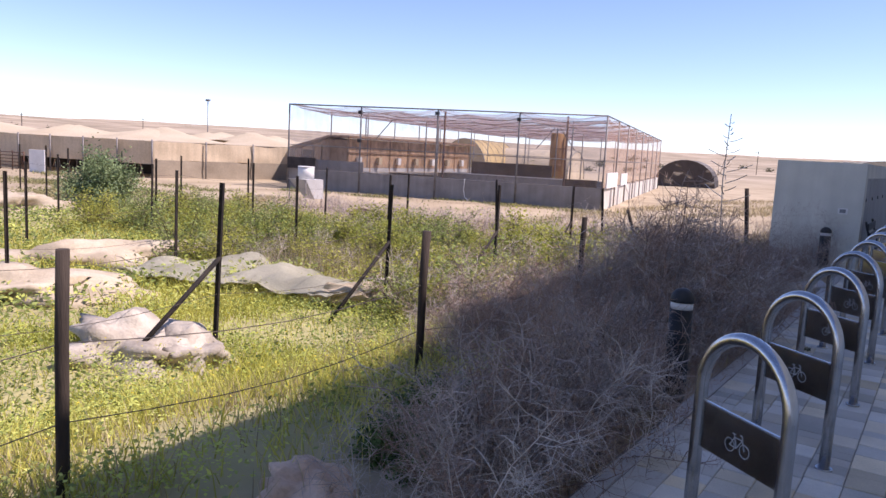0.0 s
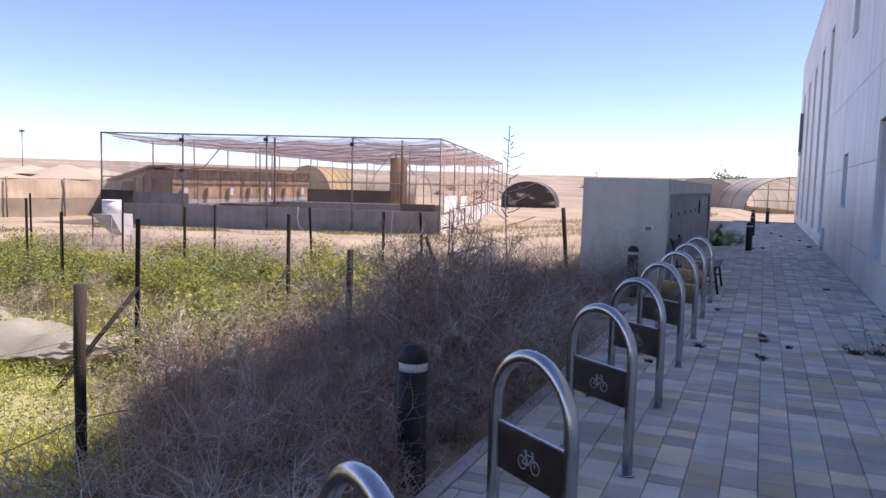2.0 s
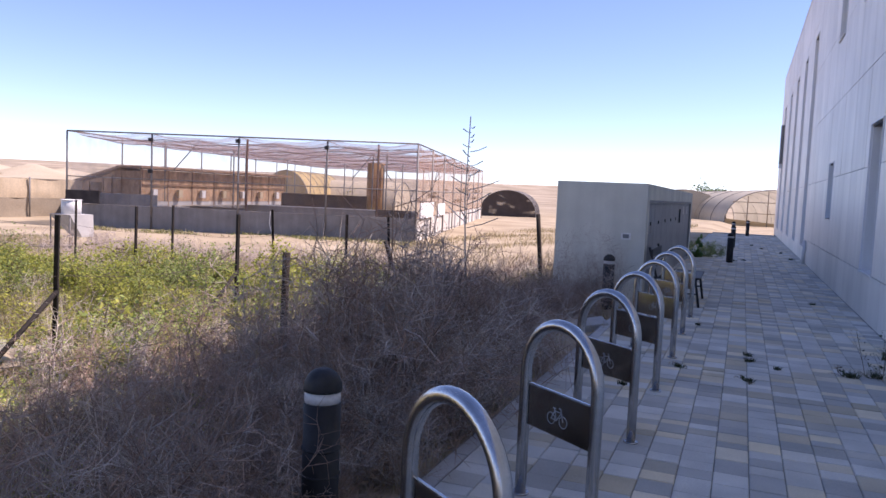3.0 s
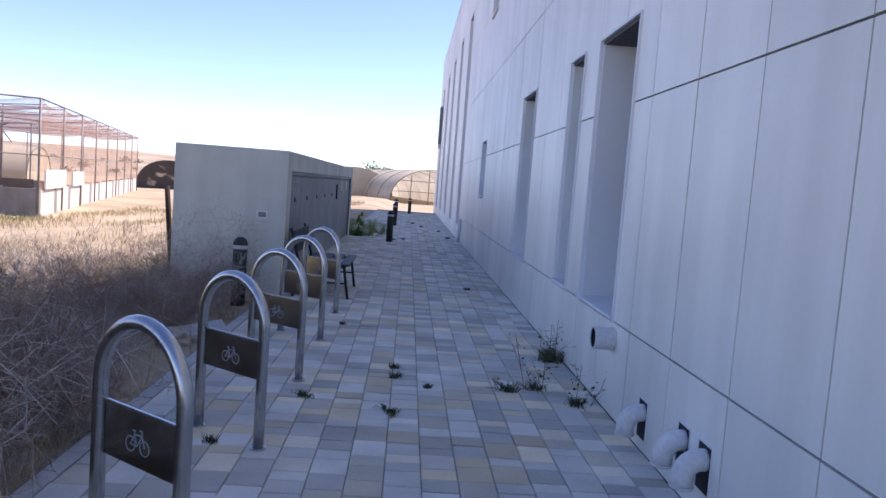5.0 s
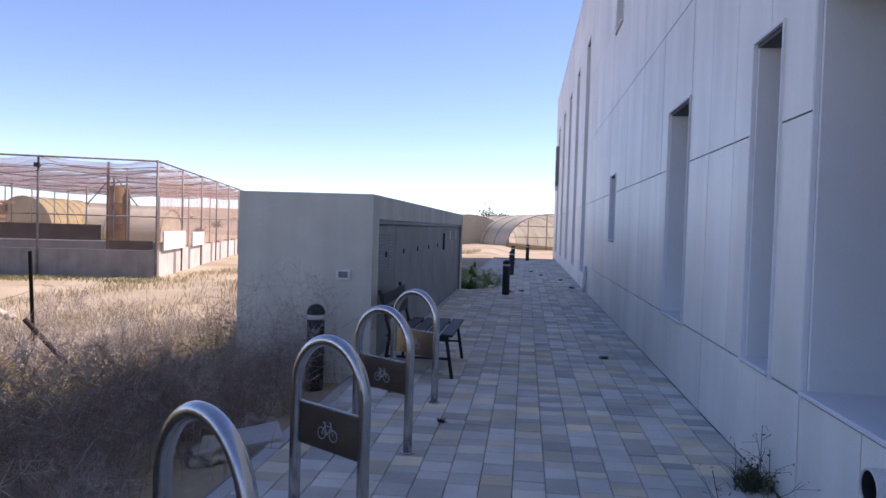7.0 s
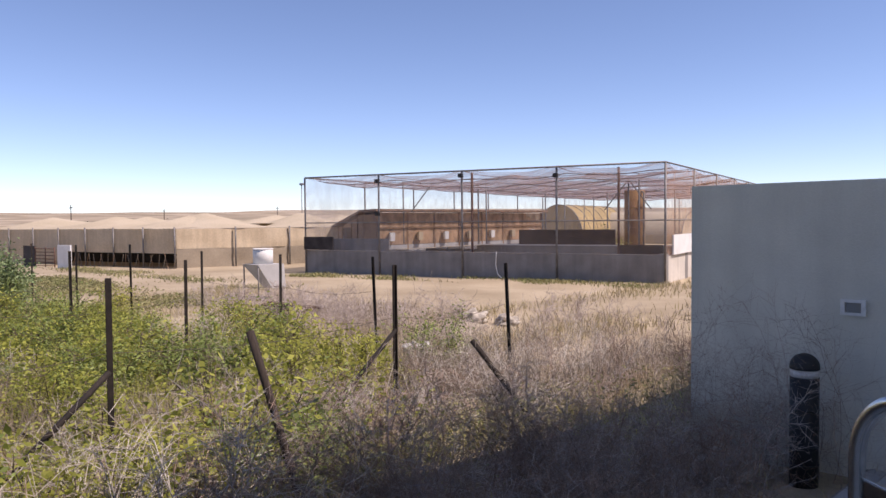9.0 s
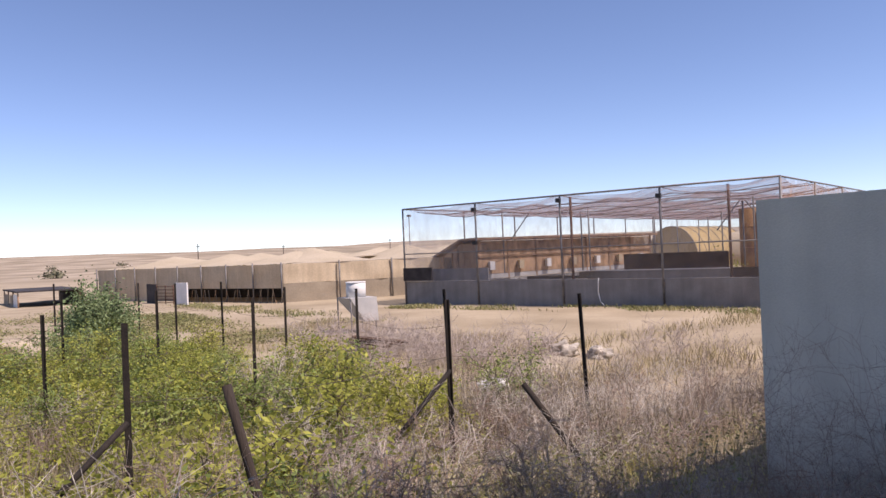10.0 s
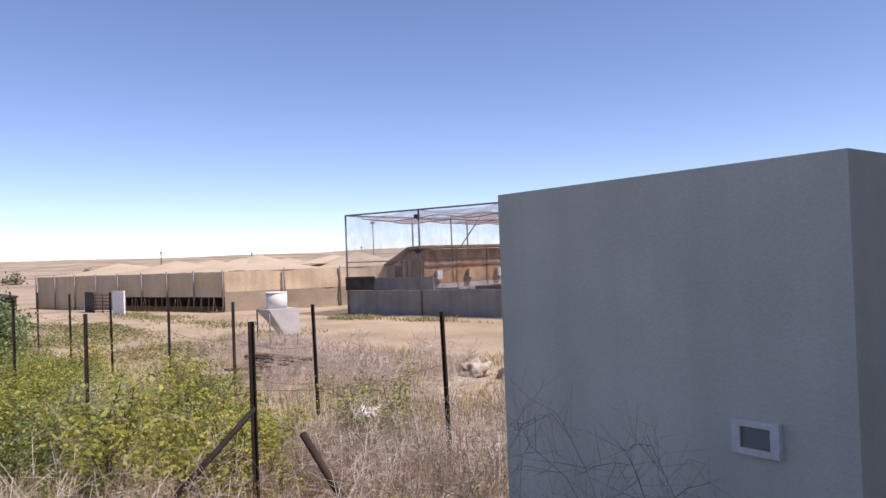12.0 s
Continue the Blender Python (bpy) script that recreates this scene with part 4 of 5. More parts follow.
bm.faces.new(top), bm.faces.new(low[::-1])
for k in range(4):
    bm.faces.new((top[k], low[k], low[(k + 1) % 4], top[(k + 1) % 4]))
bmesh.ops.recalc_face_normals(bm, faces=bm.faces)
part("funnel", bm, M_KERB, hopper, "pale sheet funnel")
for x, y in ((-0.46, -0.46), (0.46, -0.46), (0.46, 0.46), (-0.46, 0.46)):
    part("leg", tube([(x, y, g - 0.1), (x, y, 0.2)], 0.025, 6), M_PIPE, hopper)

# ---- shade-net house, far left ----
TA, TB, TC = Vector((-59.5, 22.7, 0)), Vector((-39.9, 28.8, 0)), Vector((-36.8, 41.5, 0))
TG, TT = -1.0, 1.28
nethouse = empty("shade_net_house", label="long tan shade-net house with peaked roof nets", category="net house")


def cloth(a, b, z0, z1, nu=40):
    d = (b - a)
    nrm = Vector((d.y, -d.x, 0)).normalized()
    def fn(s, t):
        return a + d * s + Vector((0, 0, z0 + (z1 - z0) * t)) + nrm * (0.07 * noise.noise((s * d.length * 0.9, t * 1.5, z0)) + 0.05 * math.sin(s * d.length * 1.4))
    return sheet(fn, nu, 5)


part("wall_net", cloth(TA, TB, -0.12, TT), M_TAN, nethouse, "tan netting wall")
part("wall_net", cloth(TB, TC, 0.15, TT), M_TAN, nethouse, "tan netting wall")
# The lower band of this wall is a darker tan.
part("lower_net", cloth(TB, TC, TG, 0.15), M_TAN_D, nethouse, "darker lower netting")
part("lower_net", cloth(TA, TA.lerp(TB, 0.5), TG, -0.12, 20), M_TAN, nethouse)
# Added dark sheet: its colour stands for the shade behind the open wall foot.
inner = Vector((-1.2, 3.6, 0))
part("inside_shade_sheet", cloth(TA + inner, TB + inner, TG, 0.6), M_DARK, nethouse, "dark sheet standing for the shaded inside")
for k in range(9):
    p = TA.lerp(TB, k / 8)
    part("post", rail(p + Vector((0.05, -0.12, TG)), p + Vector((0.05, -0.12, TT + 0.1)), 0.05), M_PIPE, nethouse)
for k in range(1, 5):
    p = TB.lerp(TC, k / 4)
    part("post", rail(p + Vector((0.12, 0, TG)), p + Vector((0.12, 0, TT + 0.1)), 0.05), M_PIPE, nethouse)
TU, TV = (TB - TA), Vector((-8.0, 24.0, 0))


def net_roof(s, t):
    p = TA + TU * s + TV * t
    peak = 0.62 * max(0, 1 - 2.2 * abs((s * 3) % 1 - 0.5)) * max(0, 1 - 2.2 * abs((t * 3) % 1 - 0.5)) if 0 < t < 1 else 0
    return p + Vector((0, 0, TT + 0.02 + peak + 0.25 * min(1, t * 4) + 0.04 * noise.noise((s * 20, t * 20, 0))))


part("roof_net", sheet(net_roof, 48, 48), M_TAN_L, nethouse, "pale peaked roof net")
TW = TC - TB
part("roof_net", sheet(lambda s, t: TB + TW * s + Vector((-12, 2, 0)) * t + Vector((0, 0, TT + 0.03 + 1.0 * max(0, 1 - 2 * abs((s * 2) % 1 - 0.5)) * max(0, 1 - 2.4 * abs(t - 0.45)))), 30, 24), M_TAN_L, nethouse)

for k in range(26):
    p = TA.lerp(TB, 0.5 + 0.5 * (k + 0.5) / 26)
    a, b = p + Vector((0.1, -0.1, TG)), p + Vector((0.1 + 0.5 * math.sin(k * 2.3), -0.1, -0.12 - 0.12 * abs(math.sin(k * 1.7))))
    part("leaning_pole", rail(a, b, 0.02, 5), M_TAN_D if k % 3 else M_BROWN, nethouse, "thin pole")

# things in front of the net house
pen = empty("animal_pen", (-47.6, 24.0, TG), label="rusty rail pen with a dark sheet beside a white panel", category="pen")
part("sheet", box(-3.3, -0.04, 0, -1.0, 0.04, 1.3), M_DARK, pen, "dark sheet")
for k in range(6):
    part("rail", rail((-1.0, 0, 0.15 + 0.2 * k), (0.9, 0.5, 0.15 + 0.2 * k), 0.025), M_RUST, pen)
for x, y in ((-1.0, 0), (0.0, 0.26), (0.9, 0.5)):
    part("post", rail((x, y, -0.1), (x, y, 1.25), 0.035), M_RUST, pen)
panel = tagged(part("signboard", box(-0.6, -0.05, 0, 0.6, 0.05, 1.4, 0.01, m=pose(-45.3, 24.6, TG, 0, 0, 16)), M_WHITE), "white upright panel standing on bare ground", "panel")
hutch = empty("low_shelter", (-60.5, 19.0, TG), label="low dark flat-roofed animal shelter", category="shelter")
part("roof", box(-4.5, -2, 1.05, 4.5, 2, 1.15), M_DARK, hutch)
part("back", box(-4.4, 1.8, 0, 4.4, 1.9, 1.05), M_BROWN_D, hutch)
for x0, x1 in ((-4.4, -1.2), (-0.2, 1.6)):
    part("front_board", box(x0, -1.95, 0, x1, -1.88, 0.8), M_TAN_D, hutch)
for x in (-4.3, -1.5, 1.5, 4.3):
    part("post", rail((x, -1.9, -0.1), (x, -1.9, 1.05), 0.05), M_BROWN, hutch)
part("side_board", box(2.0, -1.95, 0, 4.2, -1.88, 0.9), M_WHITE, hutch, "pale board")


# ---- tunnels ----
def tunnel(name, at, rz, r, h, length, film, label, ribs=7, open_front=False):
    t = empty(name, at, rz, label, "tunnel")
    def arc(a, y):
        return Vector((-r * math.cos(math.pi * a), y, h * math.sin(math.pi * a) ** 0.85 if 0 < a < 1 else 0))
    part("skin", sheet(lambda a, b: arc(a, b * length) + Vector((0, 0, 0.05 * noise.noise((a * 9, b * length * 0.6, 0)))), 24, 20), film, t)
    for k in range(ribs):
        y = length * k / (ribs - 1)
        part("rib", tube([arc(a / 16, y) * 1.005 for a in range(17)], 0.04, 5), M_PIPE, t)
    if not open_front:
        bm = bmesh.new()
        pts = [bm.verts.new(arc(a / 24, 0.05)) for a in range(25)]
        bm.faces.new(pts)
        part("end_sheet", bm, film, t)
    else:
        for x in (-0.55, -0.15, 0.2, 0.6):
            part("upright", rail((x * r, 0, 0), (x * r, 0, h * math.sqrt(max(0.05, 1 - x * x)) * 0.97), 0.05), M_TAN_D, t)
        for z in (0.35, 0.65):
            part("crossbar", rail((-r * 0.85, 0, h * z), (r * 0.85, 0, h * z), 0.035), M_TAN_D, t)
        part("door", box(0.2 * r, -0.05, 0, 0.45 * r, 0.05, h * 0.66), M_TAN, t, "plank door")
    return t


tunnel("plastic_tunnel", (3.3, 80.0, -0.45), 16, 4.6, 3.5, 30, M_FILM, "long dusty plastic tunnel with an open frame end", open_front=True)
tunnel("plastic_tunnel", (-5.6, 90.0, -0.45), 16, 4.6, 3.4, 26, M_FILM, "long dusty plastic tunnel beside another")
tunnel("ochre_tunnel", (-44.1, 70.0, -1.0), 15, 2.6, 4.1, 14, M_OCHRE, "round-topped ochre tunnel beyond the aviary")
tunnel("pale_tunnel", (-37.0, 84.0, -1.0), 100, 4.0, 3.4, 34, M_TAN_L, "long pale tan tunnel beyond the aviary")
tunnel("net_tunnel", (-24.5, 85.5, -1.0), 12, 3.25, 3.05, 9, M_DARKNET, "dark netted arch tunnel on open ground")


def rebase(ob, at):
    """Moves a thing's origin to its base and leaves its parts where they are."""
    ob.location = at
    for c in ob.children:
        c.matrix_parent_inverse = Matrix.Translation(-Vector(at))


rebase(cage, av(0, 0, AG)), rebase(house, hs(0, 0, AG)), rebase(nethouse, TB + Vector((0, 0, TG)))

# ---- stones, mounds, sheeting ----
def stone(name, at, r, seed, mat, label, rz=0, flat=0.6, rough=0.5):
    ob = smooth(part(name, lump(r, seed, flat, 4, rough), mat))
    ob.matrix_world = pose(*at, 0, 0, rz)
    return tagged(ob, label, name.replace("_", " "), "stones in the field")


for k, (x, y, rx, ry, rz_, dz) in enumerate(((-6.9, 5.9, 0.75, 0.55, 0.32, 0.05), (-6.3, 6.2, 0.42, 0.35, 0.28, 0.0), (-11.2, 6.9, 1.6, 0.9, 0.35, 0.0), (-13.4, 9.3, 1.9, 0.9, 0.45, 0.0), (-24.3, 12.9, 1.8, 1.0, 0.55, 0.0), (-7.4, 11.2, 0.6, 0.35, 0.30, 0.0), (-10.5, 21.3, 1.1, 0.7, 0.2, -0.05))):
    stone("boulder", (x, y, ground_z(x, y) + dz), (rx, ry, rz_), k * 3.1 + 1, M_EARTH if k in (2, 3, 4, 6) else M_ROCK, "pale eroded boulder half sunk among weeds", 20 * k, rough=0.7)
for k, (x, y, r) in enumerate(((-2.30, 4.02, 0.21), (-8.95, 18.83, 0.19), (-1.75, 15.05, 0.20), (-1.42, 13.0, 0.14), (-11.75, 23.2, 0.34), (-10.9, 23.4, 0.26), (-1.36, 13.6, 0.14))):
    stone("stone", (x, y, ground_z(x, y) + r * (0.1 if k == 0 else 0.95 if k == 1 else 0.25)), (r * 1.2, r, r * 0.7), 40 + k * 2.3, M_ROCK if k > 1 else (M_SANDSTONE, M_WHITE)[k], "pale rough stone lying on the ground", 33 * k)
slab = tagged(part("concrete_slab", box(-0.22, -0.16, -0.05, 0.22, 0.16, 0.05, 0.012, m=pose(-1.22, 13.2, -0.03, 6, -9, 24)), M_KERB), "broken concrete slab tipped beside the paving", "slab")
bm = sheet(lambda s, t: Vector((-11.6 + 4.8 * s + 0.2 * t, 8.3 + 0.9 * s + 2.7 * t * (1 - 0.55 * s), 0)), 60, 26)
for v in bm.verts:
    q = noise.noise((v.co.x * 1.3, v.co.y * 1.3, 5))
    v.co.z = ground_z(v.co.x, v.co.y) + 0.14 + 0.24 * max(0, q + 0.35) + 0.07 * abs(noise.noise((v.co.x * 4.0, v.co.y * 2.2, 9)))
bmesh.ops.solidify(bm, geom=bm.faces[:], thickness=0.02)
sheeting = empty("plastic_sheeting", label="crumpled pale sheeting lying over weeds", category="sheeting")
part("sheet", bm, M_CLOTH, sheeting)
bm = lump((0.55, 0.2, 0.16), 7.7, sub=4, rough=0.6)
bm.transform(pose(-6.95, 9.55, ground_z(-6.95, 9.55) + 0.2, 0, -8, 28))
part("rolled_end", bm, M_TAN_L, sheeting, "bunched beige end")
scrap = empty("scrap_pile", (-15.7, 20.35, ground_z(-15.7, 20.35) + 0.12), label="low pile of dark scrap boards in the dry weeds", category="scrap pile")
for k in range(6):
    part("board", box(-0.7, -0.07, 0, 0.7, 0.07, 0.04, 0.005, m=pose(0.1 * k - 0.3, 0.12 * k - 0.3, 0.06 + 0.05 * k, 4 * k - 8, 3 * k - 6, 25 * k - 60)), M_BROWN_D, scrap)


# ---- plants ----
def shrub_sticks(rng, h, spread, stems, twigs, r=0.006, droop=0.0, curl=0.3):
    """A twiggy shrub: stems from one root, branching twice."""
    P0, P1, R0, R1, tips = [], [], [], [], []
    def grow(p, d, length, rad, depth):
        n = (3, 2, 1)[depth]
        for k in range(n):
            d = d + rng.normal(size=3) * curl * (0.5 + 0.3 * depth)
            d[2] -= droop * 0.3 * k
            d = d / np.linalg.norm(d)
            q = p + d * length / n
            P0.append(p), P1.append(q), R0.append(rad * (1 - 0.28 * k / n)), R1.append(rad * (1 - 0.28 * (k + 1) / n))
            if depth < 2:
                for _ in range(twigs if depth == 0 else 2):
                    s = d + rng.normal(size=3) * 0.75
                    s[2] = abs(s[2]) * 0.6
                    s = s / np.linalg.norm(s)
                    grow(p + (q - p) * rng.uniform(0.2, 1.0), s, length * rng.uniform(0.28, 0.5), rad * 0.62, depth + 1)
            p = q
        tips.append(p)
    for _ in range(stems):
        a, t = rng.uniform(0, 2 * math.pi), abs(rng.normal()) * spread
        d = np.array([math.cos(a) * math.sin(t), math.sin(a) * math.sin(t), math.cos(t)])
        grow(np.array([math.cos(a) * 0.08, math.sin(a) * 0.08, -0.08]), d, h * rng.uniform(0.6, 1.1), r, 0)
    return sticks(np.array(P0), np.array(P1), np.array(R0), np.array(R1)), np.array(tips)


def scatter(meshes, name, places, label, category, group, rng, size=(0.8, 1.25)):
    """Copies of the given plants over places; each is a thing of its own."""
    for k, (x, y) in enumerate(places):
        src = meshes[k % len(meshes)]
        s = rng.uniform(*size)
        m = pose(x, y, ground_z(x, y), rng.uniform(-7, 7), rng.uniform(-7, 7), rng.uniform(0, 360)) @ Matrix.Diagonal((s, s, s * rng.uniform(0.85, 1.12), 1))
        if src.users_collection and k < len(meshes):
            ob = src
        else:
            ob = copy_thing(src, Matrix())
        ob.matrix_basis = m
        tagged(ob, label, category, group)


def thorn_stem(rng, h, lean, r):
    """One gnarled stem with wide-angled twigs and short spiny side twigs."""
    P0, P1, R0, R1 = [], [], [], []
    def run(p, d, length, rad, n, wander):
        nodes = []
        for k in range(n):
            d = d + rng.normal(size=3) * wander
            d = d / np.linalg.norm(d)
            q = p + d * length / n * rng.uniform(0.75, 1.25)
            P0.append(p), P1.append(q), R0.append(rad * (1 - 0.5 * k / n)), R1.append(rad * (1 - 0.5 * (k + 1) / n))
            nodes.append((p, q, d))
            p = q
        return nodes
    def aside(d, rise):
        s = np.cross(d, rng.normal(size=3))
        s = s / max(np.linalg.norm(s), 1e-6) + d * rng.uniform(0.1, 0.7)
        s[2] += rise
        return s / np.linalg.norm(s)
    a = rng.uniform(0, 2 * math.pi)
    d = np.array([math.cos(a) * math.sin(lean), math.sin(a) * math.sin(lean), math.cos(lean)])
    for i, (p, q, d) in enumerate(run(np.array([math.cos(a) * 0.07, math.sin(a) * 0.07, -0.08]), d, h, r, 6, 0.20)):
        for _ in range(3 if i else 2):
            twig = run(p + (q - p) * rng.uniform(0, 1), aside(d, 0.15), h * rng.uniform(0.20, 0.44) * (1.1 - 0.09 * i), r * 0.55, 3, 0.32)
            for tp, tq, td in twig:
                for _ in range(2):
                    run(tp + (tq - tp) * rng.uniform(0, 1), aside(td, 0.1), h * rng.uniform(0.06, 0.17), r * 0.34, 1, 0.2)
    return sticks(np.array(P0), np.array(P1), np.array(R0), np.array(R1))


rng = np.random.default_rng(11)
def thorn_bush(name, mats, stems, h, spread, r):
    b = empty(name)
    for k in range(stems):
        part("stem", thorn_stem(rng, h * rng.uniform(0.65, 1.12), abs(rng.normal()) * spread, r * rng.uniform(0.8, 1.25)), mats[k % len(mats)], b, "bleached pale stem" if mats[k % len(mats)] is M_PALETWIG else "")
    return b


def dry_plant(name, mat, stems, h, spread, r, droop, curl):
    b = empty(name)
    for _ in range(stems):
        part("stem", shrub_sticks(rng, h, spread, 1, 3, r, droop, curl)[0], mat, b)
    return b


dry = [thorn_bush("dry_shrub", ((M_DRY2, M_DRY2, M_DRY), (M_DRY, M_DRY, M_DRY2), (M_DRY2, M_DRY, M_DRY2, M_PALETWIG))[k % 3], 8, 1.0, 0.5, 0.0042) for k in range(6)]
places, low = [], []
while len(places) < 58:
    y = rng.uniform(3.3, 10.9)
    x = rng.uniform(-2.15 if y > 6.3 else -1.62, -1.4)
    if math.hypot(x + 1.2, y - 6.72) > 0.3 and not 9.5 < y < 10.2 and 0.3 - x < 0.64 * (y - 1.3):
        places.append((x, y))
places += [(rng.uniform(-2.5, -1.55), y) for y in (10.6, 10.7)]
beside = [(rng.uniform(-2.6, -1.95), y) for y in (13.75, 13.9, 14.1, 14.2, 14.35, 14.5, 14.6, 14.8, 14.9)]
while len(low) < 44:
    x, y = rng.uniform(-1.65, -1.15), rng.uniform(2.5, 14.9)
    if math.hypot(x + 1.2, y - 6.72) > 0.2 and not 9.6 < y < 10.2 and not 11.8 < y < 13.6 and not (y > 13.5 and x > -1.5) and 0.3 - x < 0.7 * (y - 1.3):
        low.append((x, y))
scatter(dry, "dry_shrub", places, "leafless grey-brown thorny shrub beside the paving", "dry shrub", "dry shrubs beside the path", rng, (0.75, 1.05))
tall = [(rng.uniform(-2.45, -1.6), rng.uniform(7.9, 10.3)) for _ in range(24)]
scatter([copy_thing(d, Matrix()) for d in dry], "dry_shrub", tall, "tall leafless thorny shrub rising over the thicket", "dry shrub", "dry shrubs beside the path", rng, (1.2, 1.62))
side = []
while len(side) < 48:
    x, y = rng.uniform(-3.6, -2.1), rng.uniform(5.6, 10.5)
    if 0.33 - x < 0.68 * (y - 1.28):
        side.append((x, y))
side += [(rng.uniform(-3.8, -2.9), rng.uniform(6.6, 9.0)) for _ in range(12)]
side += [(rng.uniform(-2.5, -1.6), rng.uniform(9.8, 10.8)) for _ in range(10)]
scatter([copy_thing(dry[1], Matrix()), copy_thing(dry[3], Matrix())], "dry_shrub", side, "straggling grey leafless shrub at the thicket's field side", "dry shrub", "dry shrubs beside the path", rng, (0.6, 1.0))
scatter([copy_thing(d, Matrix()) for d in dry], "dry_shrub", low, "low leafless thorny shrub at the paving's edge", "dry shrub", "dry shrubs beside the path", rng, (0.45, 0.75))
scatter([copy_thing(dry[0], Matrix()), copy_thing(dry[1], Matrix())], "dry_shrub", beside + [(-2.2, 15.1), (-1.95, 15.2), (-2.45, 15.3), (-1.7, 15.05), (-1.5, 15.15), (-1.85, 14.85)], "leafless thorny shrub against the plastered block", "dry shrub", "dry shrubs beside the path", rng, (0.5, 0.72))
scatter([copy_thing(d, Matrix()) for d in dry[:4]], "dry_shrub", [(rng.uniform(-3.3, -2.4), rng.uniform(11.4, 14.2)) for _ in range(11)], "brown leafless shrub between the thicket and the block", "dry shrub", "dry shrubs beside the path", rng, (0.8, 1.08))
fine_bush = [thorn_bush("dry_shrub", (M_DRY2, M_DRY2, M_DRY), 9, 1.0, 0.6, 0.0034) for _ in range(3)]
scatter(fine_bush, "dry_shrub", [(rng.uniform(-2.9, -1.35), rng.uniform(11.0, 14.4)) for _ in range(46)], "low brown leafless shrub before the plastered block", "dry shrub", "dry shrubs beside the path", rng, (0.45, 0.85))
thin = thorn_bush("dry_shrub", (M_DRY2,), 4, 1.0, 0.45, 0.0015)
scatter([copy_thing(pale_one, Matrix()) for pale_one in (thin, fine_bush[0])], "dry_shrub", [(-1.5, 13.6), (-1.25, 14.2), (-1.75, 13.2), (-2.1, 14.0), (-1.9, 14.6)], "thin straggling dead stems before the plastered block", "dry shrub", "dry shrubs beside the path", rng, (0.75, 0.95))
scatter([thin], "dry_shrub", [(-1.9, 15.25), (-1.62, 15.2), (-2.05, 15.2), (-1.45, 15.3), (-1.15, 15.3), (-1.75, 15.3), (-2.1, 15.28), (-1.3, 15.22)], "thin leafless shrub against the plastered wall", "dry shrub", "dry shrubs beside the path", rng, (1.0, 1.3))

pale = [thorn_bush("dry_shrub", (M_PALETWIG, M_DRY, M_PALETWIG), 4, 1.0, 0.28, 0.0045) for _ in range(2)]
scatter(pale, "dry_shrub", [(rng.uniform(-1.65, -1.05), rng.uniform(3.7, 6.2)) for _ in range(7)] + [(rng.uniform(-1.6, -1.15), rng.uniform(7.2, 10.8)) for _ in range(7)], "bleached leafless thorny shrub before the thicket", "dry shrub", "dry shrubs beside the path", rng, (0.6, 0.95))

dry_b = [dry_plant("dry_bush", (M_DRY, M_PALETWIG, M_DRY2)[k], 6, 1.0, 0.5, 0.0045, 0.0, 0.3) for k in range(3)]
places = [(rng.uniform(-6.8, -4.9), rng.uniform(9.5, 20.5)) for _ in range(62)] + [(rng.uniform(-13, -6), rng.uniform(11, 18)) for _ in range(64)] + [(rng.uniform(-7.2, -3.4), rng.uniform(14.5, 20)) for _ in range(52)] + [(rng.uniform(-4.4, -2.7), rng.uniform(11.0, 13.0)) for _ in range(14)] + [(rng.uniform(-2.9, -2.3), rng.uniform(15.0, 26)) for _ in range(9)]
scatter(dry_b, "dry_bush", places, "thin upright dry bush among field weeds", "dry bush", "dry bushes in the field", rng, (0.5, 0.95))
clumps = [(rng.normal(-13.6, 1.9), rng.normal(21.2, 1.0)) for _ in range(58)] + [(rng.normal(-18.9, 1.6), rng.normal(22.0, 0.6)) for _ in range(34)] + [(rng.normal(-9.8, 0.5), rng.normal(24.4, 0.4)) for _ in range(9)]
belt = [(rng.uniform(-20, -5.5), rng.uniform(18.5, 25.5)) for _ in range(90)] + [(rng.normal(-14.5, 2.2), rng.normal(21.3, 1.0)) for _ in range(40)] + [(rng.uniform(-9, -3), rng.uniform(21, 30)) for _ in range(25)]
belt += [(rng.uniform(-16, -6.5), rng.uniform(17.5, 23)) for _ in range(40)] + [(rng.uniform(-22, -12), rng.uniform(20, 24)) for _ in range(20)]


def scrub(name, spots, mat, label, lo, hi):
    """Far dry bushes that nobody could count, in one mesh."""
    kinds = [shrub_sticks(rng, 1.0, 0.55, 4, 3, 0.006, 0.0, 0.3)[0] for _ in range(4)]
    meshes = []
    for k, (x, y) in enumerate(spots):
        a, s = rng.uniform(0, 2 * math.pi), rng.uniform(lo, hi)
        turn = np.array([[math.cos(a), math.sin(a), 0], [-math.sin(a), math.cos(a), 0], [0, 0, 1]]) * s
        meshes.append((kinds[k % 4][0] @ turn + [x, y, ground_z(x, y)], kinds[k % 4][1]))
    return tagged(part(name, join(*meshes), mat), label, "dry scrub", kind="stuff")
low = [(rng.uniform(-4.9, -2.5), rng.uniform(6.5, 21)) for _ in range(60)]
scatter([copy_thing(d, Matrix()) for d in dry_b], "dry_bush", low, "low dry bush in the building's shade", "dry bush", "dry bushes in the field", rng, (0.25, 0.5))

DRY_BELT, DRY_CLUMPS = belt, clumps


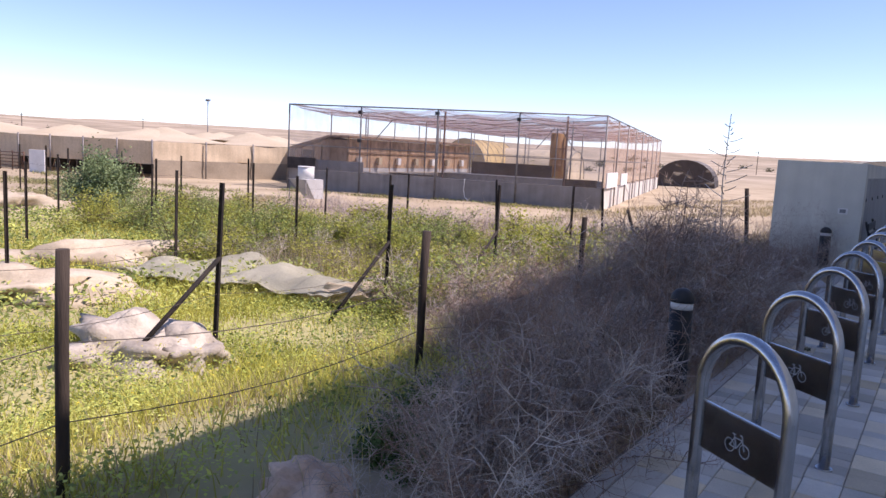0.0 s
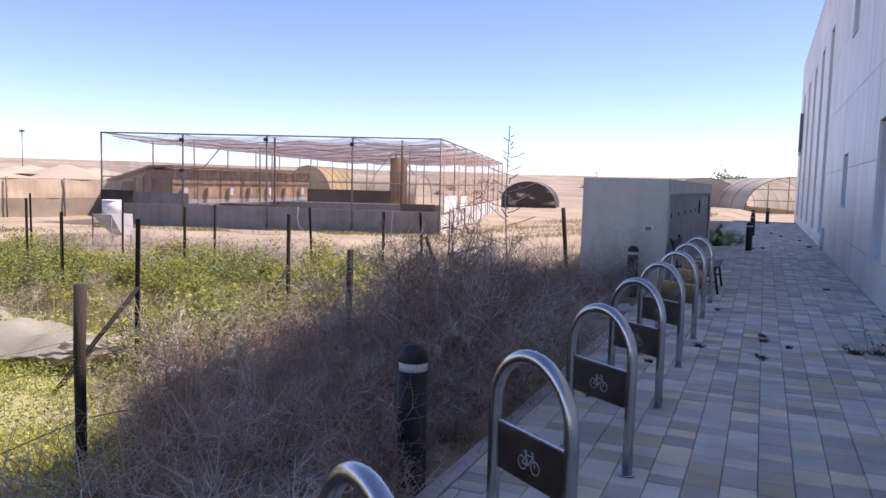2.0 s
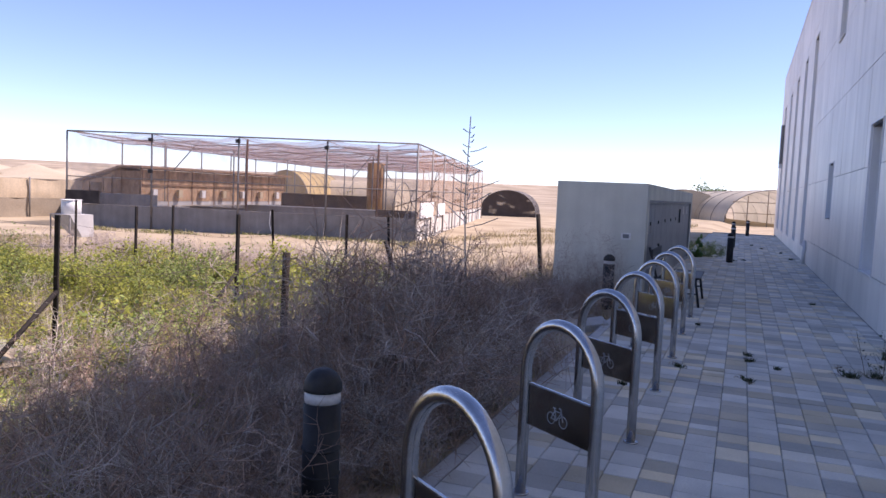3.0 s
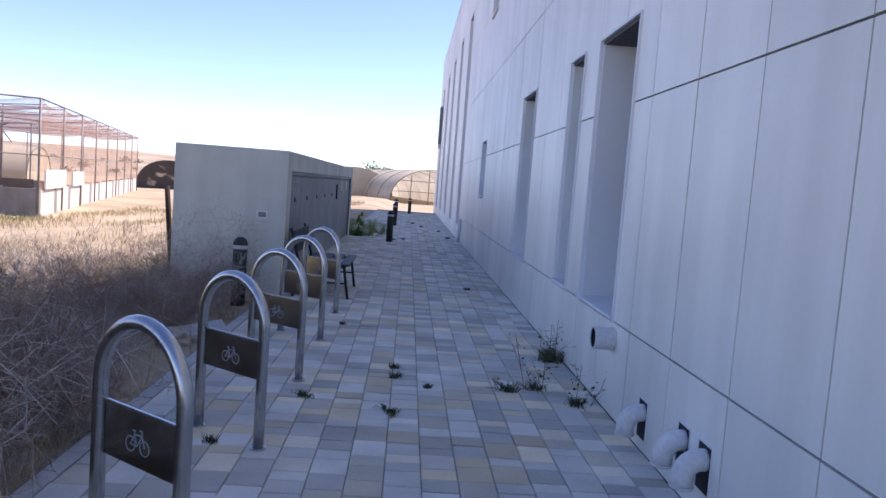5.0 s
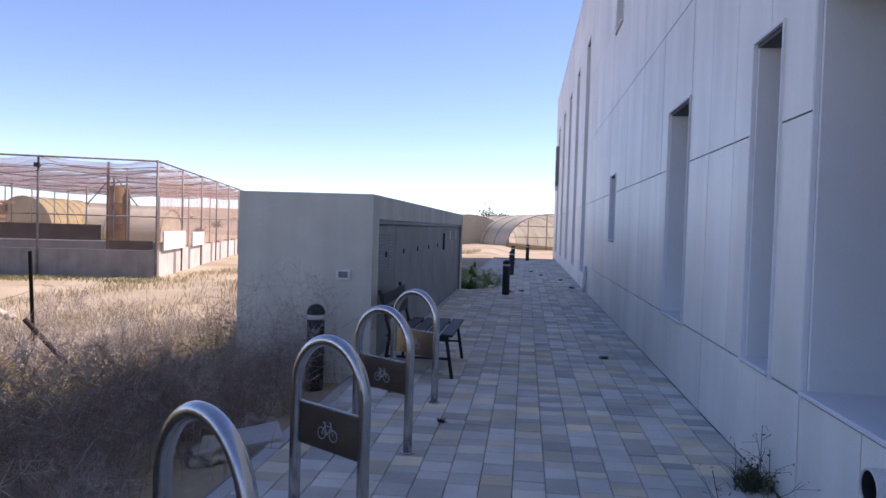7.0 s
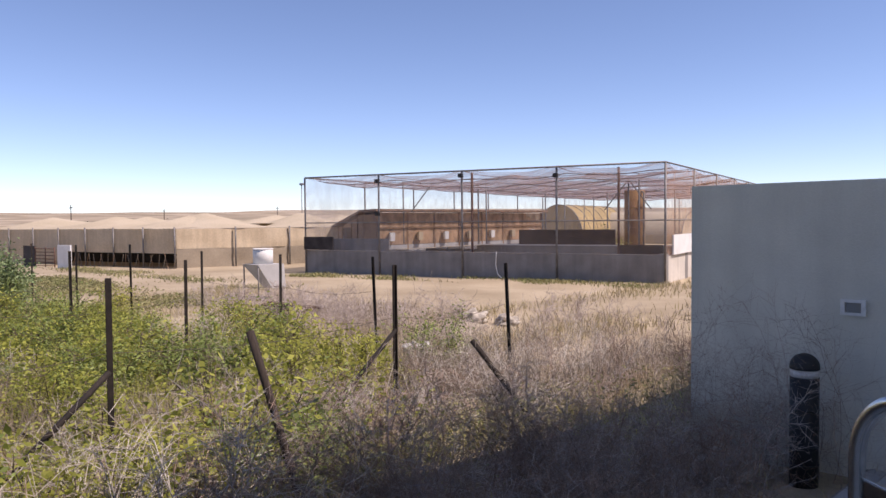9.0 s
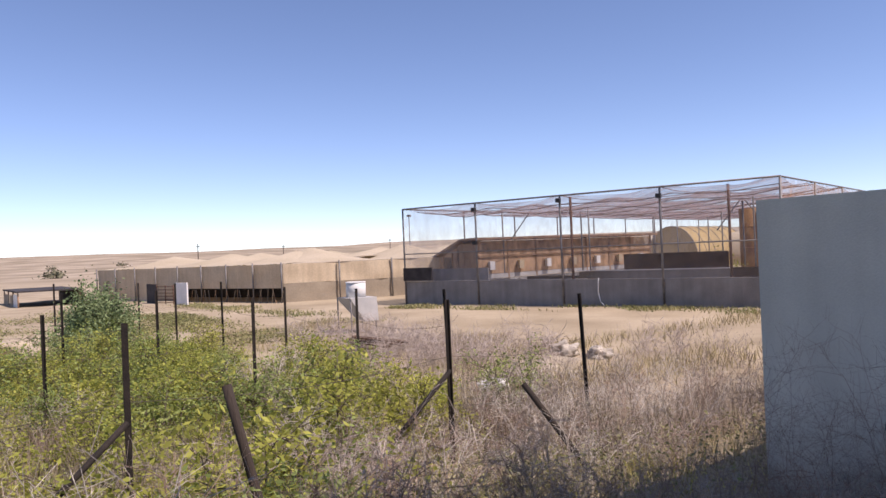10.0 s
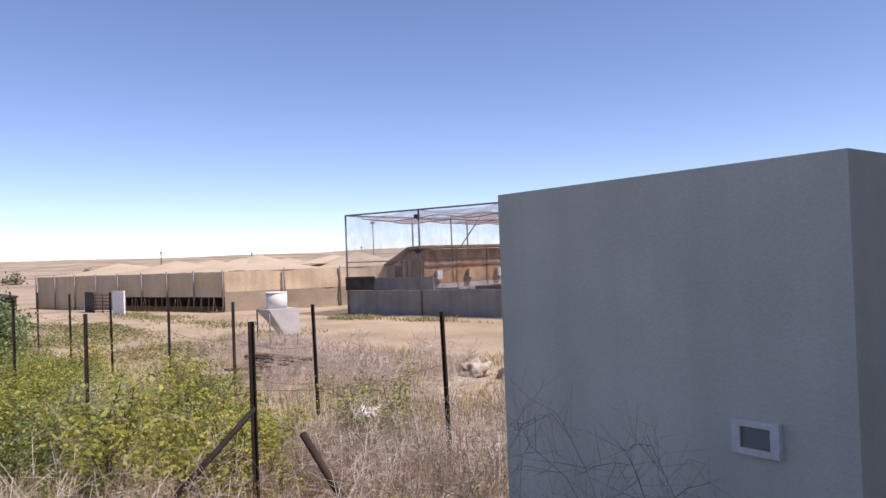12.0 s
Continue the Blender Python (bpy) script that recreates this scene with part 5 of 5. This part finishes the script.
def leafy(name, rng, h, spread, stems, per_tip, leaf, leafmat, size, cluster):
    (v, f), tips = shrub_sticks(rng, h, spread, stems, 3, 0.008, 0.0, 0.25)
    b = empty(name)
    part("branchwork", (v, f), M_BRANCH, b)
    c = np.repeat(tips, per_tip, 0) + rng.normal(size=(len(tips) * per_tip, 3)) * cluster
    part("foliage", leaves(c, size, rng), leafmat, b)
    return b


yellow = [leafy("leafy_bush", rng, 0.85, 0.7, 7, 7, 0, (M_LEAF, M_LEAF, M_WEED)[k], 0.027, 0.08) for k in range(3)]
places = []
while len(places) < 96:
    s = rng.uniform(0, 0.93)
    x, y = -20 + 14 * s + rng.normal() * 0.4, 14.2 + 2.2 * s + rng.normal() * 1.25
    if y < 18.5:
        places.append((x, y))
places += [(rng.uniform(-6.2, -3.9), rng.uniform(9.5, 14.0)) for _ in range(24)] + [(rng.uniform(-13, -7), rng.uniform(10.5, 14)) for _ in range(14)]
scatter(yellow, "leafy_bush", places, "low yellow-green leafy bush in the field", "bush", "yellow-green bushes in the field", rng, (0.45, 1.2))
big = leafy("green_bush", rng, 1.2, 0.75, 22, 20, 0, M_LEAF_G, 0.045, 0.16)
big.matrix_world = pose(-23.85, 15.8, ground_z(-23.85, 15.8)) @ Matrix.Diagonal((1.05, 1.05, 1.25, 1))
tagged(big, "large rounded deep green bush beside the fence", "bush")
tank_bush = copy_thing(yellow[0], pose(-22.6, 45.6, AG + 0.1) @ Matrix.Diagonal((2.2, 2.2, 2.6, 1)))
tank_bush.matrix_basis = pose(-22.6, 45.6, AG + 0.1) @ Matrix.Diagonal((2.2, 2.2, 2.6, 1))
tagged(tank_bush, "straggling olive bush beside the ochre tank", "bush", "bushes in the aviary")
low_green = leafy("green_weed_clump", rng, 0.45, 0.9, 14, 9, 0, M_LEAF_D, 0.035, 0.07)
scatter([low_green], "green_weed_clump", [(-2.3, 4.75), (-2.15, 5.0), (-2.45, 5.25), (-2.2, 5.5), (-2.6, 5.7), (-1.95, 4.7)], "low deep green weed clump in the shade", "weed", "green weed clumps by the stone", rng, (0.38, 0.6))

# tall pale dead stalk with short side branches
stalk_p = [(-1.84, 10.25, ground_z(-1.84, 10.25)), (-1.83, 10.26, 0.7), (-1.87, 10.25, 1.5), (-1.85, 10.25, 2.26)]
stalk = empty("dead_stalk", stalk_p[0], label="tall pale dead flower stalk with short side branches", category="plant")
so = Vector(stalk_p[0])
part("stem", tube([Vector(p) - so for p in stalk_p], 0.010, 5, r_end=0.005), M_PALETWIG, stalk)
for k in range(22):
    z = 1.25 + 0.95 * k / 22 - so.z
    a = 2.4 * k
    ln_ = 0.42 * (1 - k / 26) * (0.7 + 0.3 * math.sin(k * 1.7))
    p = Vector((0, 0, z))
    q = p + Vector((math.cos(a) * ln_, math.sin(a) * ln_, ln_ * 0.35))
    part("side_branch", tube([p, p.lerp(q, 0.5) - Vector((0, 0, 0.01)), q], 0.0055, 4), M_PALETWIG, stalk)

# weeds growing out of the paving
def paving_weed(at, h, seed, tall):
    r = np.random.default_rng(seed)
    w = empty("paving_weed", at, label="small weed growing out of a paving joint", category="weed", group="weeds in the paving")
    c = r.normal(size=(int(34 + 50 * h), 3)) * np.array([0.024, 0.024, 0.0]) * (0.4 + h) + [0, 0, 0.0]
    part("rosette", blades(c, 0.018 + 0.04 * h, 0.0042, r, 1.2), M_PAVEWEED, w)
    if tall:
        tips = []
        for _ in range(3):
            (v, f), tp = shrub_sticks(r, tall, 0.25, 1, 1, 0.003, 0.0, 0.14)
            part("stem", (v, f), M_BRANCH, w)
            tips.append(tp)
        tips = np.concatenate(tips)
        part("flower_heads", leaves(tips + r.normal(size=tips.shape) * 0.008, 0.010, r), M_STRAW, w)
        part("stem_leaves", leaves(tips * r.uniform(0.2, 0.9, (len(tips), 1)), 0.016, r), M_PAVEWEED, w)
    return w


for k, (x, y, h, tall) in enumerate(((0.64, 12.18, 0.5, 0.08), (0.66, 11.88, 0.5, 0), (0.65, 10.96, 0.4, 0.12), (-0.36, 10.23, 0.4, 0), (1.53, 11.67, 0.9, 0.16), (1.76, 11.78, 0.9, 0.62), (1.98, 11.41, 0.9, 0.34),
                                     (2.08, 12.9, 1.9, 0.5), (2.05, 12.78, 1.6, 0.3), (0.02, 11.22, 0.4, 0.10), (0.9, 11.64, 0.3, 0), (0.30, 26.0, 0.9, 0.1), (0.6, 26.4, 0.6, 0), (1.2, 33, 0.7, 0), (0.9, 35, 0.7, 0), (1.9, 28, 0.8, 0.1), (1.75, 31, 0.7, 0), (0.05, 13.9, 0.3, 0), (-0.62, 8.8, 0.4, 0), (1.65, 17.2, 0.5, 0))):
    paving_weed((x, y, 0.0), h, 100 + k, tall)

for k, (x, y) in enumerate(((-0.75, 26.6), (-0.9, 27.1), (-0.4, 26.9), (-0.15, 28.2), (-1.2, 29.0), (-0.6, 29.6))):
    ob = copy_thing(low_green if k < 2 else yellow[2], Matrix())
    ob.matrix_basis = pose(x, y, ground_z(min(x, -1.1), y) + 0.02, 0, 0, 60 * k) @ Matrix.Diagonal((0.5, 0.5, 0.45, 1))
    tagged(ob, "weed clump on the bare verge behind the block", "weed", "weeds behind the block")
cactus = empty("prickly_shrub", (-0.62, 26.45, 0), label="small dark green fleshy shrub by the block's end", category="shrub")
for k in range(7):
    bm = lump((0.075, 0.025, 0.10), k, sub=2, rough=0.1)
    bm.transform(pose(0.05 * math.cos(k * 2.1), 0.05 * math.sin(k * 2.1), 0.08 + 0.085 * k, 12 * math.sin(k), 14 * math.cos(k * 1.3), 50 * k))
    smooth(part("pad", bm, M_LEAF_D, cactus))

# ---- grasses: too many to count ----
def grow(count, x0, x1, y0, y1, keep):
    out = np.empty((0, 3))
    while len(out) < count:
        xy = rng.uniform((x0, y0), (x1, y1), (count, 2))
        rows = [(x, y, ground_z(x, y) - 0.01) for x, y in xy if rng.random() < keep(x, y)]
        out = np.concatenate([out, np.array(rows).reshape(-1, 3)])
    return out[:count]


def patch(x, y, s, seed):
    return max(0.0, min(1.0, 0.5 + 1.6 * noise.noise((x * s, y * s, seed))))


def stuff(name, mesh, mat, label):
    return tagged(part(name, mesh, mat), label, "grass", kind="stuff")


scrub("dry_scrub", DRY_BELT, M_DRY, "low pale dry scrub on bare sandy ground", 0.3, 0.6)
scrub("dry_scrub", DRY_CLUMPS, M_DRY, "dense grey-brown dry scrub on sandy ground", 0.55, 0.95)
near = lambda x, y: cover(x, y) * (0.08 + patch(x, y, 0.55, 3) ** 1.6)
stuff("grass", join(blades(grow(36000, -8.5, -2.3, -3, 17, near), 0.19, 0.006, rng, 0.7), blades(grow(22000, -20, -8.5, -2, 17, near), 0.24, 0.011, rng, 0.7)), M_GRASS, "yellow-green wild grass covering the field")
stuff("field_weeds", join(leaves(grow(30000, -9, -2.3, -3, 17, lambda x, y: cover(x, y) * patch(x, y, 0.6, 8)) + rng.uniform(0, 0.22, (30000, 1)) * [[0, 0, 1]], 0.022, rng),
                          leaves(grow(22000, -24, -9, 0, 18, lambda x, y: cover(x, y) * patch(x, y, 0.5, 8)) + rng.uniform(0, 0.3, (22000, 1)) * [[0, 0, 1]], 0.045, rng)), M_WEED, "leafy green weeds among the grass")
low_near = grow(46000, -9, -2.6, -2, 14, lambda x, y: cover(x, y) * patch(x, y, 0.7, 14) ** 1.5)
low_far = grow(16000, -22, -8, 0, 13.5, lambda x, y: cover(x, y) * patch(x, y, 0.5, 14) ** 1.5)
stuff("ground_weeds", join(flat_leaves(low_near + rng.uniform(0.04, 0.24, (46000, 1)) * [[0, 0, 1]], 0.016, rng), flat_leaves(low_far + rng.uniform(0.05, 0.3, (16000, 1)) * [[0, 0, 1]], 0.04, rng)), M_LEMON, "lemon-green low weeds in sunny patches")
stuff("dry_grass", join(blades(grow(8000, -4.5, -1.0, 0, 21, lambda x, y: (0.2 + patch(x, y, 0.6, 5)) * (0.25 + 0.75 * step(-1.8, -3.2, x))), 0.24, 0.0035, rng, 0.6),
                        blades(grow(9000, -26, -3.5, 15, 25, lambda x, y: patch(x, y, 0.4, 6) ** 3), 0.22, 0.008, rng, 0.6),
                        blades(grow(9000, -14, -2.4, 22, 60, lambda x, y: patch(x, y, 0.25, 6)), 0.20, 0.012, rng, 0.6)), M_DRYGRASS, "sparse dry straw grass")
foot = [av(rng.uniform(1, 18), rng.uniform(-2.6, -0.2), AG) for _ in range(9000)] + [Vector((rng.uniform(-46, -24), 0, AG)) + Vector((0, 25.2 + rng.normal() * 0.7, 0)) for _ in range(4000)]
stuff("wall_foot_grass", blades(np.array([tuple(p) for p in foot if rng.random() < patch(p.x, p.y, 0.35, 21) ** 1.5]), 0.13, 0.022, rng, 1.0), M_FOOT, "patchy low green growth along the foot of the wall")
stuff("grey_green_scrub", leaves(grow(20000, -46, -21, 13.5, 22, lambda x, y: patch(x, y, 0.22, 17) ** 2) + rng.uniform(0, 0.22, (20000, 1)) * [[0, 0, 1]], 0.045, rng), M_FOOT, "low grey-green scrub on the sand")
sprigs = grow(11000, -8, -2.8, 10.8, 18.5, lambda x, y: patch(x, y, 0.6, 27))
stuff("olive_sprigs", leaves(sprigs + rng.uniform(0.05, 0.42, (11000, 1)) * [[0, 0, 1]], 0.017, rng), M_FOOT, "sparse olive leaves among the dry brush")
verge = grow(2600, -3.4, -0.2, 26.6, 36, lambda x, y: patch(x, y, 0.7, 41))
stuff("verge_growth", blades(verge, 0.16, 0.008, rng, 0.9), M_FOOT, "low olive and dry growth on the verge behind the block")
stalks = grow(11000, -12, -4.4, 10.5, 20.5, lambda x, y: patch(x, y, 0.35, 31) ** 1.5 * (0.3 + 0.7 * step(-10, -5, x)))
stuff("dry_stalks", blades(stalks, 0.50, 0.0035, rng, 0.35), M_DRYSTALK, "thin upright dry stalks among the weeds")
stuff("yellow_flowers", leaves(grow(1600, -9, -3.2, 0, 15, lambda x, y: cover(x, y) * patch(x, y, 0.8, 12)) + rng.uniform(0.15, 0.35, (1600, 1)) * [[0, 0, 1]], 0.012, rng), M_YELLOW, "tiny yellow wild flowers")
far_v, far_f = [], []
for k in range(90):
    a, r = rng.uniform(math.radians(75), math.radians(190)), rng.uniform(140, 420)
    x, y = r * math.cos(a), 8 + r * math.sin(a)
    s = rng.uniform(0.8, 2.6)
    c = rng.normal(size=(120, 3)) * [0.55 * s, 0.55 * s, 0.28 * s] + [x, y, ground_z(x, y) + 0.3 * s]
    q = leaves(c, 0.22 * s, rng)
    far_f.append(q[1] + sum(len(w) for w in far_v))
    far_v.append(q[0])
stuff("distant_scrub", (np.concatenate(far_v), np.concatenate(far_f)), M_SCRUB, "dark scattered desert scrub in the distance")


# ---- distance ----
def far_tree(at, h, seed):
    r = np.random.default_rng(seed)
    t = leafy("tree", r, h, 0.6, 9, 40, 0, M_LEAF_D, 0.22, 0.45)
    part("trunk", tube([(0, 0, -0.2), (0.1, 0, h * 0.3), (0, 0.1, h * 0.6)], 0.16, 7, r_end=0.08), M_BRANCH, t)
    t.matrix_world = pose(*at)
    return tagged(t, "dark bushy tree behind the plastic tunnels", "tree")


far_tree((-6.4, 140.0, -0.3), 4.1, 5)
mast = empty("light_mast", (-78, 62.6, ground_z(-78, 62.6)), label="thin grey mast on the plain", category="mast")
part("pole", tube([(0, 0, -0.3), (0, 0, 7.3)], 0.06, 6), M_PIPE, mast)
part("head", box(-0.35, -0.12, 7.2, 0.35, 0.12, 7.45, 0.02), M_PIPE, mast)
for k, (a, r, h) in enumerate(((-72, 150, 6), (-66, 200, 6), (-12, 230, 7), (-58, 240, 7))):
    x, y = r * math.sin(radians(a)), 10 + r * math.cos(radians(a))
    p = empty("utility_pole", (x, y, ground_z(x, y)), label="thin wooden utility pole far off on the plain", category="pole", group="distant poles")
    part("pole", tube([(0, 0, -0.3), (0, 0, h)], 0.09, 6), M_WOODPOST, p)
    part("crossarm", box(-0.9, -0.06, h - 0.6, 0.9, 0.06, h - 0.45), M_WOODPOST, p)

# ---- paving ----
pav = empty("pavement", label="grey concrete block paving with a flush kerb", category="paving", kind="structure")
part("bed", box(PATH_LEFT - 0.12, -6, -0.30, WALL_X + 0.02, PATH_END, -0.012), M_BED, pav)
prng = random.Random(4)
LENGTHS = (0.20, 0.20, 0.15, 0.25, 0.12)
paver_mesh = {}
for ln_ in sorted(set(LENGTHS)):
    bm = box(-0.0957, -ln_ / 2 + 0.003, -0.06, 0.0957, ln_ / 2 - 0.003, 0.0)
    top_edges = [e for e in bm.edges if all(v.co.z > -0.01 for v in e.verts)]
    bmesh.ops.bevel(bm, geom=top_edges, offset=0.005, segments=1, affect="EDGES")
    me = bpy.data.meshes.new("paver")
    bm.to_mesh(me), bm.free()
    me.materials.append(M_PAVER)
    paver_mesh[ln_] = me
rest_v, rest_f, rest_o, n_single = [], [], 0, 0
cols = 16
for c in range(cols):
    x = PATH_LEFT + 0.005 + (c + 0.5) * 0.1955
    y = -6.0 + prng.random() * 0.2
    while y < PATH_END - 0.3:
        ln_ = prng.choice(LENGTHS)
        yc = y + ln_ / 2
        y += ln_
        dz, tx, ty = prng.uniform(-0.004, 0.003), prng.uniform(-0.9, 0.9), prng.uniform(-0.7, 0.7)
        m = pose(x, yc, dz, tx, ty, prng.uniform(-0.4, 0.4))
        if 6.9 < yc < 11.6 and n_single < 300 and c >= 2:
            share("paver", paver_mesh[ln_], pav, m)
            n_single += 1
        else:
            me = paver_mesh[ln_]
            for v in me.vertices:
                rest_v.append(tuple(m @ v.co))
            rest_f += [tuple(i + rest_o for i in p.vertices) for p in me.polygons]
            rest_o += len(me.vertices)
me = bpy.data.meshes.new("paving_rest")
me.from_pydata(rest_v, [], rest_f)
me.materials.append(M_PAVER_I)
rest = new("paving_rest", me)
rest.parent = pav
tagged(rest, "grey concrete paving blocks", kind="stuff")
kerb_bm = box(-0.05, -0.496, -0.2, 0.05, 0.496, 0.0, 0.006)
kerb_me = bpy.data.meshes.new("kerb_stone")
kerb_bm.to_mesh(kerb_me), kerb_bm.free()
kerb_me.materials.append(M_KERB)
for k in range(51):
    share("kerb_stone", kerb_me, pav, pose(PATH_LEFT - 0.055 + 0.004 * math.sin(k * 1.9), -5.5 + k, -0.004 + 0.003 * math.sin(k * 2.7)))
part("end_kerb", box(PATH_LEFT, PATH_END, -0.2, WALL_X, PATH_END + 0.12, 0.05, 0.006), M_KERB, pav)

# ---- facade panels ----
ROWS_Z = (0.0, 0.657, 2.22, 3.80, 5.38, 6.98, ROOF_Z - 0.045)
holes = [(a - 0.018, b + 0.018, c - 0.018, d + 0.018) for a, b, c, d in WINDOWS]
p_mesh = {}


def panel_mesh(w, h):
    key = (round(w, 3), round(h, 3))
    if key not in p_mesh:
        bm = box(0, 0, 0, 0.02, w, h)
        me = bpy.data.meshes.new("panel")
        bm.to_mesh(me), bm.free()
        me.materials.append(M_PANEL)
        p_mesh[key] = me
    return p_mesh[key]


prest, prf, pro = [], [], 0
for r, (z0, z1) in enumerate(zip(ROWS_Z, ROWS_Z[1:])):
    y = -16.0 + 0.048
    while y < B_Y1 - 0.1:
        y1 = min(y + 0.768, B_Y1)
        pieces = [(y, y1, z0, z1)]
        for hh in holes:
            pieces = cut(pieces, hh)
        for a0, a1, c0, c1 in pieces:
            g0, g1 = (0.0055 if a0 == y else 0.0), (0.0055 if a1 == y1 else 0.0)
            k0, k1 = (0.006 if c0 == z0 else 0.0), (0.006 if c1 == z1 else 0.0)
            if a1 - a0 < 0.02 or c1 - c0 < 0.02:
                continue
            me = panel_mesh(a1 - a0 - g0 - g1, c1 - c0 - k0 - k1)
            m = Matrix.Translation((WALL_X + 0.0015 * prng.uniform(-1, 1), a0 + g0, c0 + k0))
            if 3 < y < 30 and r < 5 and (r < 4 or y < 24) and len(wall.children) < 298:
                share("panel", me, wall, m)
            else:
                prest += [tuple(m @ v.co) for v in me.vertices]
                prf += [tuple(i + pro for i in p.vertices) for p in me.polygons]
                pro += len(me.vertices)
        y = y1
me = bpy.data.meshes.new("panel_rest")
me.from_pydata(prest, [], prf)
me.materials.append(M_PANEL)
rest = new("panel_rest", me)
rest.parent = wall
tagged(rest, "pale grey cladding panels", kind="stuff")
